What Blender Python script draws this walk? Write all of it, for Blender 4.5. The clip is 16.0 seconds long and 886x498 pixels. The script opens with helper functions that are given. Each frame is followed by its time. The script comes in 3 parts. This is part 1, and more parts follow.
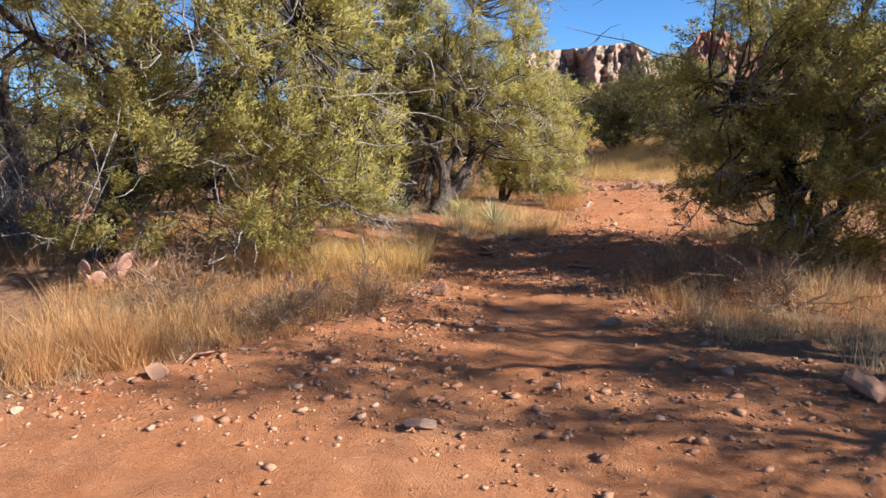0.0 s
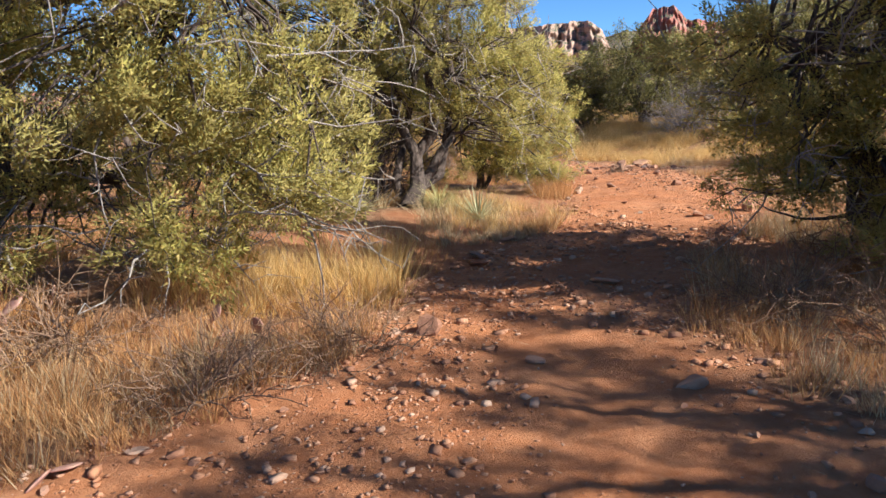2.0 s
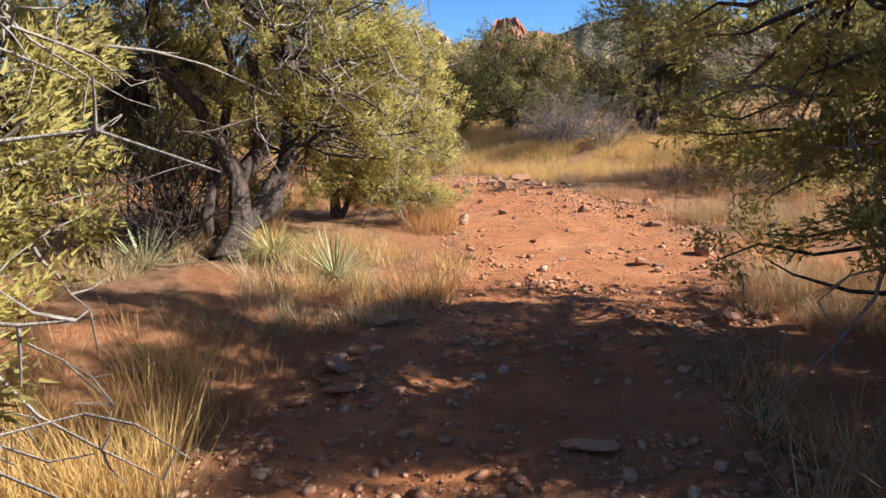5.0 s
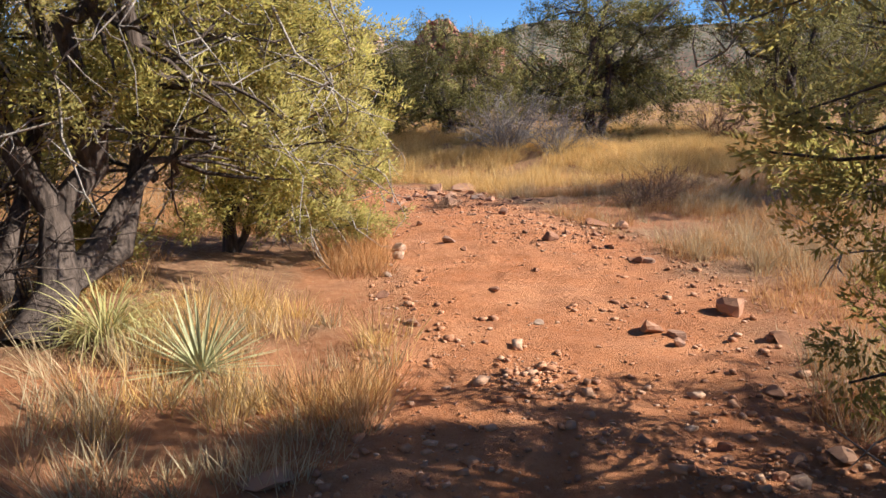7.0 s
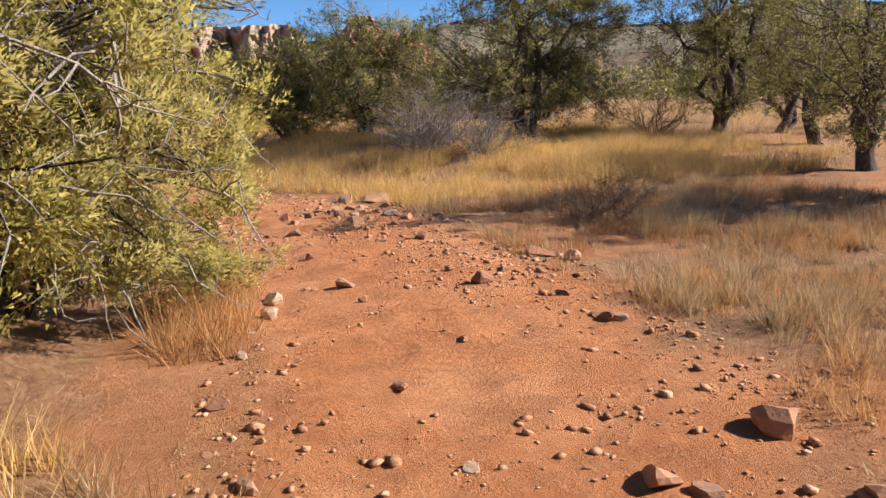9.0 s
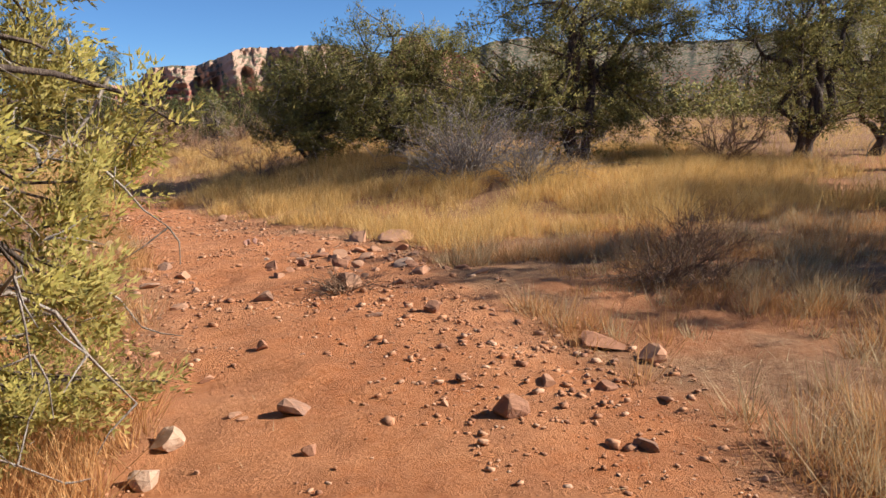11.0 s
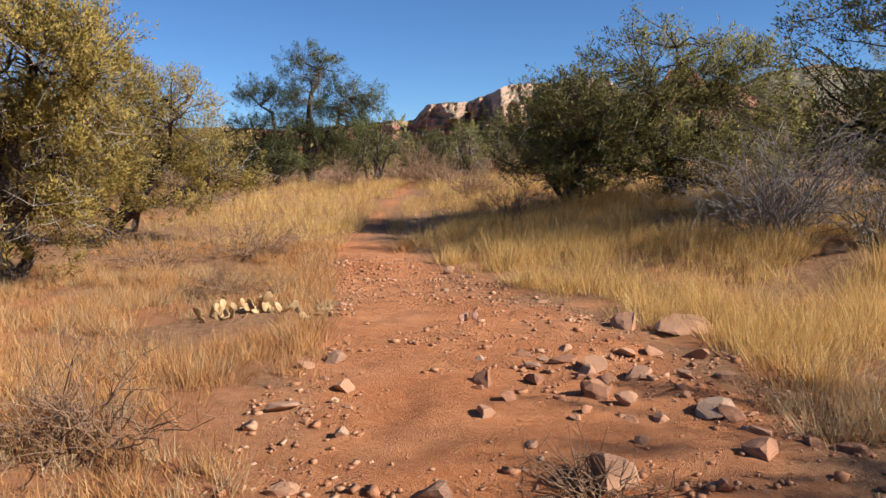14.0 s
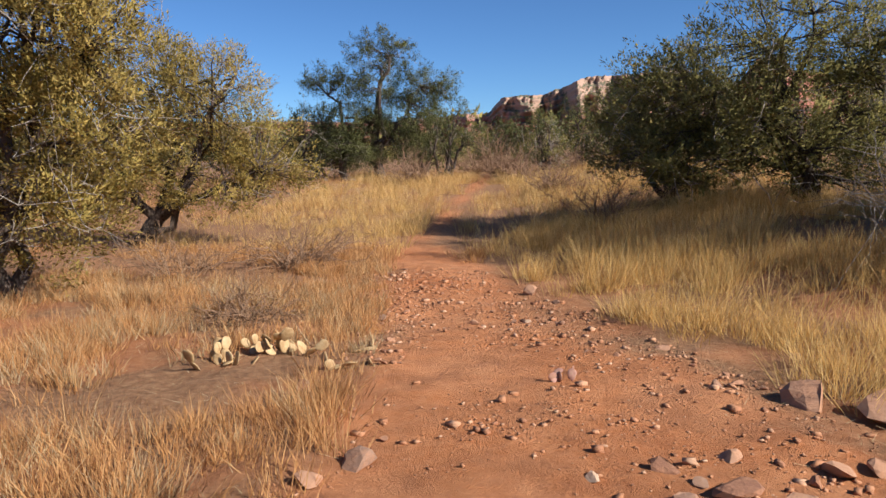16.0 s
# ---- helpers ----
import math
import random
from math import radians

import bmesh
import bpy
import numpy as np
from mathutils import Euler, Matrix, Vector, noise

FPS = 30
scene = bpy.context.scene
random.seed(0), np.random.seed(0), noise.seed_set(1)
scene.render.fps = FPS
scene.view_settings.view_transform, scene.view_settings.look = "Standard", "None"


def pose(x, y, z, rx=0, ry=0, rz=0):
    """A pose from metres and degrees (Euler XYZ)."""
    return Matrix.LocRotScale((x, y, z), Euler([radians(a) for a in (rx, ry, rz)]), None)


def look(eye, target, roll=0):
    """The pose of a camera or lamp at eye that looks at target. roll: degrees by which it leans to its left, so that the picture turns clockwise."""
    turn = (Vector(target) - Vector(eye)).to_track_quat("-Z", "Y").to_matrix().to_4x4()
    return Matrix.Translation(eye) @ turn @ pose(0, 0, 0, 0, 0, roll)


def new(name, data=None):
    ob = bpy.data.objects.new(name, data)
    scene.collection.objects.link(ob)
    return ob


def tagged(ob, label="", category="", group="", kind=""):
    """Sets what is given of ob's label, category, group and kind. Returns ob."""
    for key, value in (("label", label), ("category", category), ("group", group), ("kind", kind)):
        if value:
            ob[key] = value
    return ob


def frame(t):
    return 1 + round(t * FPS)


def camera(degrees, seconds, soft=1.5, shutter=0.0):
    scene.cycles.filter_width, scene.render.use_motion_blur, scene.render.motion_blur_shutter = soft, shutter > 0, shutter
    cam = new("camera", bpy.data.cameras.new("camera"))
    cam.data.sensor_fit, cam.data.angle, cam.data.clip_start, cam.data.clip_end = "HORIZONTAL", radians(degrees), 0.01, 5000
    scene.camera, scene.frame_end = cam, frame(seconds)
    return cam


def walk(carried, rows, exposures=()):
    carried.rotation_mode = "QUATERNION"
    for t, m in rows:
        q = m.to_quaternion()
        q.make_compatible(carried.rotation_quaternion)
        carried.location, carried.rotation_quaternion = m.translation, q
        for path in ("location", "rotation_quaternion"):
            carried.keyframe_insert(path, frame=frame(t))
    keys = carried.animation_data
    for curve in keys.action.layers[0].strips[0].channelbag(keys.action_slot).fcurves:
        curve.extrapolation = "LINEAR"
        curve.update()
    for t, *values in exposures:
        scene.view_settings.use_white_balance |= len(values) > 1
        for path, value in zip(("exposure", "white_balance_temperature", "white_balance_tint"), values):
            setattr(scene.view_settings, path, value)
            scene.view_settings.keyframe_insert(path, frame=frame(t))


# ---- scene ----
cam = camera(63.0, 16.0)
PATH = [
    (0, (-1.554, 0.364, 1.582), (-1.675, 2.334, 1.258), -2.3),
    (0.5, (-1.649, 0.862, 1.583), (-1.746, 2.833, 1.257), -2.5),
    (1, (-1.7, 1.37, 1.587), (-1.779, 3.34, 1.247), -2.4),
    (1.5, (-1.795, 1.854, 1.561), (-1.852, 3.821, 1.204), -3.0),
    (2, (-1.872, 2.358, 1.538), (-1.882, 4.321, 1.157), -3.1),
    (2.5, (-1.945, 2.872, 1.526), (-1.887, 4.833, 1.136), -3.1),
    (3, (-1.958, 3.396, 1.537), (-1.823, 5.352, 1.142), -3.6),
    (3.5, (-1.892, 3.949, 1.53), (-1.683, 5.898, 1.134), -3.0),
    (4, (-1.846, 4.482, 1.516), (-1.575, 6.424, 1.124), -3.1),
    (4.2, (-1.824, 4.694, 1.509), (-1.522, 6.632, 1.118), -2.8),
    (6.3, (-1.476, 6.982, 1.508), (-0.985, 8.882, 1.123), -1.9),
    (6.5, (-1.415, 7.182, 1.502), (-0.904, 9.076, 1.116), -1.8),
    (7, (-1.235, 7.688, 1.505), (-0.666, 9.565, 1.114), -1.4),
    (7.5, (-1.094, 8.149, 1.467), (-0.458, 10.003, 1.069), -1.3),
    (8, (-0.893, 8.605, 1.451), (-0.185, 10.429, 1.041), -1.1),
    (8.2, (-0.796, 8.807, 1.456), (-0.059, 10.62, 1.046), -1.0),
    (10.3, (0.447, 11.005, 1.47), (1.208, 12.816, 1.093), -1.7),
    (10.5, (0.542, 11.186, 1.466), (1.278, 13.008, 1.095), -1.6),
    (11, (0.741, 11.672, 1.462), (1.38, 13.535, 1.112), -1.5),
    (11.5, (0.937, 12.181, 1.463), (1.465, 14.081, 1.129), -1.3),
    (12, (1.143, 12.693, 1.48), (1.546, 14.627, 1.168), -1.2),
    (12.5, (1.258, 13.249, 1.466), (1.535, 15.208, 1.174), -1.2),
    (13, (1.358, 13.799, 1.446), (1.512, 15.775, 1.176), -1.2),
    (13.5, (1.34, 14.371, 1.431), (1.386, 16.354, 1.18), -1.1),
    (14, (1.337, 14.931, 1.415), (1.297, 16.915, 1.17), -1.0),
    (14.5, (1.363, 15.465, 1.411), (1.252, 17.447, 1.167), -1.1),
    (15, (1.339, 16.022, 1.406), (1.173, 17.999, 1.149), -1.0),
    (15.5, (1.297, 16.572, 1.404), (1.089, 18.544, 1.141), -0.8),
    (16, (1.212, 17.108, 1.385), (0.972, 19.076, 1.125), -0.8),
]
walk(cam, [(t, look(eye, target, roll)) for t, eye, target, roll in PATH],
     [(0.0, 1.2, 5950, 8), (2.5, 1.26, 5950, 8), (6.0, 1.24, 6100, 9), (8.0, 1.18, 6300, 10), (11.0, 0.95, 6500, 10), (14.0, 0.84, 6450, 10), (16.0, 0.78, 6300, 10)])
# ---- light ----
SUN_AZ, SUN_EL = radians(111.0), radians(33.0)
world = bpy.data.worlds.new("sky")
scene.world = world
world.use_nodes = True
wn = world.node_tree
sky = wn.nodes.new("ShaderNodeTexSky")
sky.sky_type, sky.sun_disc = "NISHITA", False
sky.sun_elevation, sky.sun_rotation = SUN_EL, SUN_AZ
sky.altitude, sky.air_density, sky.dust_density, sky.ozone_density = 1300, 0.85, 0.0, 5.5
clear = wn.nodes.new("ShaderNodeMix")
clear.data_type, clear.blend_type = "RGBA", "MULTIPLY"
clear.inputs[0].default_value, clear.inputs[7].default_value = 1.0, (0.70, 0.87, 1.0, 1)
wn.links.new(sky.outputs[0], clear.inputs[6])
wn.links.new(clear.outputs[2], wn.nodes["Background"].inputs[0])
wn.nodes["Background"].inputs[1].default_value = 0.07
sun_dir = Vector((math.sin(SUN_AZ) * math.cos(SUN_EL), math.cos(SUN_AZ) * math.cos(SUN_EL), math.sin(SUN_EL)))
sun = new("sun", bpy.data.lights.new("sun", "SUN"))
sun.data.energy, sun.data.angle, sun.data.color = 5.0, radians(0.6), (1.0, 0.935, 0.83)
sun.matrix_world = look(sun_dir * 60, (0, 0, 0))

rng = np.random.default_rng(7)


# ---- noise and mesh helpers ----
def value_noise(x, y, seed=0):
    x, y = np.asarray(x, float), np.asarray(y, float)
    xi, yi = np.floor(x).astype(np.int64), np.floor(y).astype(np.int64)
    u, v = x - xi, y - yi
    u, v = u * u * (3 - 2 * u), v * v * (3 - 2 * v)

    def cell(a, b):
        n = (a * 374761393 + b * 668265263 + seed * 974711) & 0x7FFFFFFF
        n = ((n ^ (n >> 13)) * 1274126177) & 0x7FFFFFFF
        return ((n ^ (n >> 16)) & 0xFFFF) / 65535.0

    return (cell(xi, yi) * (1 - u) + cell(xi + 1, yi) * u) * (1 - v) + (cell(xi, yi + 1) * (1 - u) + cell(xi + 1, yi + 1) * u) * v


def fractal(x, y, seed=0, octaves=4):
    return sum(value_noise(x * 2**k, y * 2**k, seed + k) * 0.5**k for k in range(octaves)) / (2 - 0.5 ** (octaves - 1))


def smooth(a, b, x):
    t = np.clip((np.asarray(x, float) - a) / (b - a), 0, 1)
    return t * t * (3 - 2 * t)


def build_mesh(name, verts, faces, material, shade=False):
    """verts (n, 3); faces: a list of integer arrays, each (m, k)."""
    me = bpy.data.meshes.new(name)
    verts = np.asarray(verts, np.float32)
    me.vertices.add(len(verts))
    me.vertices.foreach_set("co", verts.ravel())
    loops = np.concatenate([f.ravel() for f in faces]).astype(np.int32)
    sizes = np.concatenate([np.full(len(f), f.shape[1]) for f in faces]).astype(np.int32)
    me.loops.add(len(loops))
    me.loops.foreach_set("vertex_index", loops)
    me.polygons.add(len(sizes))
    me.polygons.foreach_set("loop_start", np.concatenate([[0], np.cumsum(sizes)[:-1]]).astype(np.int32))
    me.polygons.foreach_set("loop_total", sizes)
    if shade:
        me.polygons.foreach_set("use_smooth", np.ones(len(sizes), bool))
    me.update(calc_edges=True)
    me.validate()
    if material:
        me.materials.append(material)
    return me


def part(name, me, parent, label=""):
    ob = new(name, me)
    ob.parent = parent
    return tagged(ob, label)


class Tubes:
    """Tapered tubes gathered into one mesh."""

    def __init__(self, sides=6):
        self.sides, self.v, self.f, self.n = sides, [], [], 0

    def add(self, pts, radii, rough=0.0):
        pts, k = np.asarray(pts, float), self.sides
        ahead = np.gradient(pts, axis=0)
        ahead /= np.linalg.norm(ahead, axis=1)[:, None] + 1e-9
        ref = np.array([0.31, 0.92, 0.22])
        a = np.cross(ahead, ref)
        a /= np.linalg.norm(a, axis=1)[:, None] + 1e-9
        b = np.cross(ahead, a)
        ang = np.arange(k) * 2 * np.pi / k
        r = np.asarray(radii)[:, None] * (1 + rough * rng.normal(size=(len(pts), k)))
        ring = pts[:, None] + r[..., None] * (np.cos(ang)[None, :, None] * a[:, None] + np.sin(ang)[None, :, None] * b[:, None])
        self.v.append(ring.reshape(-1, 3))
        i = np.arange(len(pts) - 1)[:, None] * k
        j = np.arange(k)[None]
        q = np.stack([i + j, i + (j + 1) % k, i + k + (j + 1) % k, i + k + j], -1).reshape(-1, 4)
        self.f.append(q + self.n)
        self.n += len(pts) * k

    def mesh(self, name, material):
        return build_mesh(name, np.concatenate(self.v), [np.concatenate(self.f)], material, True)


def bent(a, b, n=6, wander=0.1, sag=0.0):
    t = np.linspace(0, 1, n)[:, None]
    a, b = np.asarray(a, float), np.asarray(b, float)
    w = rng.normal(size=(n, 3)) * wander * np.linalg.norm(b - a)
    w = np.cumsum(w, 0) * 0.5
    w -= w[0] + t * (w[-1] - w[0])
    out = a + (b - a) * t + w
    out[:, 2] += sag * np.sin(t[:, 0] * np.pi)
    return out


# ---- materials ----
def node_material(name, rough=0.9):
    m = bpy.data.materials.new(name)
    m.use_nodes = True
    n, l = m.node_tree.nodes, m.node_tree.links
    b = n["Principled BSDF"]
    b.inputs["Roughness"].default_value = rough
    b.inputs["Specular IOR Level"].default_value = 0.25
    return m, n, l, b


def ramp(n, l, source, stops):
    r = n.new("ShaderNodeValToRGB")
    while len(r.color_ramp.elements) < len(stops):
        r.color_ramp.elements.new(0.5)
    for e, (p, c) in zip(r.color_ramp.elements, stops):
        e.position, e.color = p, (*c, 1)
    l.new(source, r.inputs[0])
    return r.outputs[0]


def noise_node(n, l, scale, detail=4, rough=0.6, stretch=None):
    g = n.new("ShaderNodeNewGeometry")
    t = n.new("ShaderNodeTexNoise")
    t.inputs["Scale"].default_value, t.inputs["Detail"].default_value, t.inputs["Roughness"].default_value = scale, detail, rough
    src = g.outputs["Position"]
    if stretch:
        mp = n.new("ShaderNodeMapping")
        mp.inputs["Scale"].default_value = stretch
        l.new(src, mp.inputs[0])
        src = mp.outputs[0]
    l.new(src, t.inputs["Vector"])
    return t.outputs[0]


def mix(n, l, fac, a, b, mode="MIX"):
    m = n.new("ShaderNodeMix")
    m.data_type, m.blend_type = "RGBA", mode
    for sock, v in ((m.inputs[0], fac), (m.inputs[6], a), (m.inputs[7], b)):
        if isinstance(v, bpy.types.NodeSocket):
            l.new(v, sock)
        elif isinstance(v, tuple):
            sock.default_value = (*v, 1)
        else:
            sock.default_value = v
    return m.outputs[2]


def bump(n, l, b, height, strength, distance):
    k = n.new("ShaderNodeBump")
    k.inputs["Strength"].default_value, k.inputs["Distance"].default_value = strength, distance
    l.new(height, k.inputs["Height"])
    l.new(k.outputs[0], b.inputs["Normal"])


def leaf_material(name, stops, patch, through_light=0.3, rough=0.7):
    """Colour varies leaf by leaf and, more slowly, patch by patch; some light passes through."""
    m, n, l, b = node_material(name, rough)
    g = n.new("ShaderNodeNewGeometry")
    c = ramp(n, l, g.outputs["Random Per Island"], stops)
    c = mix(n, l, ramp(n, l, noise_node(n, l, 1.4, 2), [(0.38, (0, 0, 0)), (0.66, (0.6, 0.6, 0.6))]), c, patch)
    c = mix(n, l, 1.0, c, ramp(n, l, noise_node(n, l, 5.5, 3), [(0.32, (0.55, 0.52, 0.48)), (0.5, (1, 1, 1)), (0.7, (1.0, 1.0, 0.92))]), "MULTIPLY")
    l.new(c, b.inputs["Base Color"])
    t = n.new("ShaderNodeBsdfTranslucent")
    l.new(c, t.inputs[0])
    s = n.new("ShaderNodeMixShader")
    s.inputs[0].default_value = through_light
    l.new(b.outputs[0], s.inputs[1])
    l.new(t.outputs[0], s.inputs[2])
    l.new(s.outputs[0], n["Material Output"].inputs[0])
    return m


def dirt_material():
    m, n, l, b = node_material("red_dirt", 0.95)
    at = n.new("ShaderNodeAttribute")
    at.attribute_name = "bare"
    big, fine, grit = noise_node(n, l, 0.9, 5), noise_node(n, l, 14, 6, 0.7), noise_node(n, l, 48, 6, 0.78)
    soil = ramp(n, l, big, [(0.3, (0.40, 0.12, 0.035)), (0.5, (0.48, 0.18, 0.068)), (0.7, (0.55, 0.245, 0.115))])
    soil = mix(n, l, ramp(n, l, fine, [(0.35, (0, 0, 0)), (0.75, (0.6, 0.6, 0.6))]), soil, (0.60, 0.29, 0.14))
    soil = mix(n, l, ramp(n, l, grit, [(0.58, (0, 0, 0)), (0.68, (0.7, 0.7, 0.7))]), soil, (0.27, 0.09, 0.04))
    soil = mix(n, l, ramp(n, l, noise_node(n, l, 3.3, 5, 0.65), [(0.42, (0, 0, 0)), (0.62, (0.55, 0.55, 0.55))]), soil, (0.30, 0.115, 0.05))
    litter = ramp(n, l, fine, [(0.3, (0.13, 0.07, 0.04)), (0.5, (0.27, 0.145, 0.075)), (0.72, (0.40, 0.25, 0.14))])
    litter = mix(n, l, ramp(n, l, grit, [(0.45, (0, 0, 0)), (0.6, (0.5, 0.5, 0.5))]), litter, (0.30, 0.13, 0.06))
    l.new(mix(n, l, at.outputs["Fac"], litter, soil), b.inputs["Base Color"])
    add = n.new("ShaderNodeMath")
    add.operation = "ADD"
    l.new(fine, add.inputs[0])
    l.new(grit, add.inputs[1])
    bump(n, l, b, add.outputs[0], 0.88, 0.032)
    return m


def stone_material(name, stops):
    m, n, l, b = node_material(name, 0.9)
    o = n.new("ShaderNodeObjectInfo")
    g = n.new("ShaderNodeNewGeometry")
    add = n.new("ShaderNodeMath")
    add.operation = "ADD"
    l.new(o.outputs["Random"], add.inputs[0])
    l.new(g.outputs["Random Per Island"], add.inputs[1])
    f = n.new("ShaderNodeMath")
    f.operation = "FRACT"
    l.new(add.outputs[0], f.inputs[0])
    c = ramp(n, l, f.outputs[0], stops)
    k = noise_node(n, l, 22, 5, 0.7)
    c = mix(n, l, ramp(n, l, k, [(0.4, (0, 0, 0)), (0.7, (0.6, 0.6, 0.6))]), c, (0.40, 0.20, 0.11))
    l.new(c, b.inputs["Base Color"])
    bump(n, l, b, k, 0.7, 0.02)
    return m


def bark_material(name, dark, light):
    m, n, l, b = node_material(name, 0.95)
    k = noise_node(n, l, 9, 6, 0.7, (3, 3, 0.5))
    l.new(ramp(n, l, k, [(0.35, dark), (0.7, light)]), b.inputs["Base Color"])
    bump(n, l, b, k, 1.0, 0.03)
    return m


def rock_wall_material(name, pale_from, pale_to, bare_at=0.5):
    m, n, l, b = node_material(name, 0.95)
    g = n.new("ShaderNodeNewGeometry")
    x = n.new("ShaderNodeSeparateXYZ")
    l.new(g.outputs["Position"], x.inputs[0])
    nb = noise_node(n, l, 0.012, 5, 0.6, (1, 1, 0.35))
    ad = n.new("ShaderNodeMath")
    ad.operation = "MULTIPLY_ADD"
    l.new(nb, ad.inputs[0])
    ad.inputs[1].default_value = 70
    l.new(x.outputs["Z"], ad.inputs[2])
    mr = n.new("ShaderNodeMapRange")
    mr.inputs[1].default_value, mr.inputs[2].default_value = pale_from + 35, pale_to + 35
    l.new(ad.outputs[0], mr.inputs[0])
    strata = noise_node(n, l, 0.03, 4, 0.6, (0.15, 0.15, 3.0))
    red = ramp(n, l, strata, [(0.35, (0.24, 0.085, 0.065)), (0.55, (0.36, 0.14, 0.105)), (0.7, (0.38, 0.20, 0.155))])
    pale = ramp(n, l, strata, [(0.35, (0.31, 0.205, 0.15)), (0.55, (0.40, 0.255, 0.19)), (0.7, (0.35, 0.225, 0.175))])
    c = mix(n, l, mr.outputs[0], red, pale)
    flat = n.new("ShaderNodeSeparateXYZ")
    l.new(g.outputs["True Normal"], flat.inputs[0])
    scrub = n.new("ShaderNodeMath")
    scrub.operation = "MULTIPLY"
    l.new(ramp(n, l, flat.outputs["Z"], [(bare_at, (0, 0, 0)), (bare_at + 0.22, (1, 1, 1))]), scrub.inputs[0])
    l.new(ramp(n, l, noise_node(n, l, 0.09, 3), [(0.4, (0.35, 0.35, 0.35)), (0.55, (1, 1, 1))]), scrub.inputs[1])
    l.new(mix(n, l, scrub.outputs[0], c, (0.075, 0.085, 0.05)), b.inputs["Base Color"])
    bump(n, l, b, strata, 0.6, 6.0)
    return m


DIRT = dirt_material()
STONE = stone_material("sandstone", [(0.0, (0.20, 0.095, 0.06)), (0.3, (0.33, 0.155, 0.09)), (0.6, (0.42, 0.235, 0.145)), (0.85, (0.21, 0.12, 0.085)), (1.0, (0.52, 0.37, 0.26))])
PEBBLE = stone_material("pebble", [(0.0, (0.26, 0.12, 0.07)), (0.4, (0.40, 0.18, 0.09)), (0.75, (0.48, 0.25, 0.14)), (1.0, (0.55, 0.36, 0.24))])
BARK = bark_material("shaggy_bark", (0.035, 0.025, 0.02), (0.17, 0.125, 0.10))
DEADWOOD = bark_material("weathered_twig", (0.20, 0.16, 0.13), (0.46, 0.40, 0.34))
GREY_TWIG = bark_material("grey_twig", (0.15, 0.125, 0.11), (0.34, 0.30, 0.27))
BROWN_TWIG = bark_material("brown_twig", (0.20, 0.115, 0.07), (0.38, 0.24, 0.15))
JUNIPER = leaf_material("juniper_leaf", [(0.0, (0.27, 0.25, 0.07)), (0.35, (0.40, 0.35, 0.09)), (0.7, (0.52, 0.43, 0.11)), (1.0, (0.60, 0.46, 0.17))], (0.42, 0.35, 0.14), 0.5, 0.85)
# Darker copy of JUNIPER: the right-hand trees' shade is put into the leaf colour.
JUNIPER_SHADED = leaf_material("shaded_juniper_leaf", [(0.0, (0.14, 0.135, 0.045)), (0.4, (0.22, 0.20, 0.062)), (0.75, (0.29, 0.24, 0.075)), (1.0, (0.36, 0.27, 0.095))], (0.21, 0.19, 0.07), 0.32, 0.85)
JUNIPER_GOLD = leaf_material("berried_juniper_leaf", [(0.0, (0.24, 0.19, 0.055)), (0.35, (0.36, 0.28, 0.075)), (0.7, (0.47, 0.34, 0.09)), (1.0, (0.58, 0.41, 0.14))], (0.44, 0.32, 0.11), 0.5, 0.85)
PINE = leaf_material("pine_needle", [(0.0, (0.06, 0.065, 0.022)), (0.5, (0.105, 0.11, 0.036)), (1.0, (0.16, 0.155, 0.052))], (0.09, 0.095, 0.033), 0.25)
GOLD_GRASS = leaf_material("golden_grass", [(0.0, (0.44, 0.24, 0.08)), (0.5, (0.70, 0.45, 0.16)), (1.0, (0.82, 0.62, 0.31))], (0.72, 0.47, 0.17), 0.42)
RUST_GRASS = leaf_material("rust_grass", [(0.0, (0.32, 0.15, 0.055)), (0.5, (0.54, 0.29, 0.12)), (1.0, (0.72, 0.46, 0.22))], (0.58, 0.28, 0.105), 0.35)
STRAW = leaf_material("straw", [(0.0, (0.32, 0.21, 0.11)), (0.5, (0.50, 0.37, 0.21)), (1.0, (0.66, 0.53, 0.34))], (0.46, 0.32, 0.17), 0.3)
YUCCA = leaf_material("yucca_leaf", [(0.0, (0.24, 0.25, 0.12)), (0.5, (0.38, 0.38, 0.20)), (1.0, (0.58, 0.52, 0.32))], (0.36, 0.36, 0.19), 0.2, 0.5)
SOTOL = leaf_material("beargrass_leaf", [(0.0, (0.26, 0.25, 0.08)), (0.5, (0.44, 0.40, 0.16)), (1.0, (0.62, 0.53, 0.27))], (0.40, 0.37, 0.14), 0.25, 0.6)


def pad_material(name, a, b_, c_):
    m, n, l, b = node_material(name, 0.6)
    k = noise_node(n, l, 16, 4)
    c = ramp(n, l, k, [(0.35, a), (0.55, b_), (0.75, c_)])
    spots = noise_node(n, l, 120, 1)
    l.new(mix(n, l, ramp(n, l, spots, [(0.66, (0, 0, 0)), (0.72, (1, 1, 1))]), c, (0.30, 0.20, 0.09)), b.inputs["Base Color"])
    bump(n, l, b, spots, 0.4, 0.004)
    return m


PAD_TAN = pad_material("dry_pad", (0.34, 0.21, 0.10), (0.48, 0.33, 0.17), (0.56, 0.42, 0.25))
PAD_PINK = pad_material("pink_pad", (0.28, 0.14, 0.11), (0.42, 0.23, 0.17), (0.46, 0.31, 0.22))

# ---- ground ----
TRAIL_Y = [-40, 2, 4.2, 5.2, 6.0, 6.85, 9.0, 10.9, 12.1, 13.5, 15.2, 16.7, 18.9, 20.4, 21.8, 23.1, 24.8, 28.5, 30]
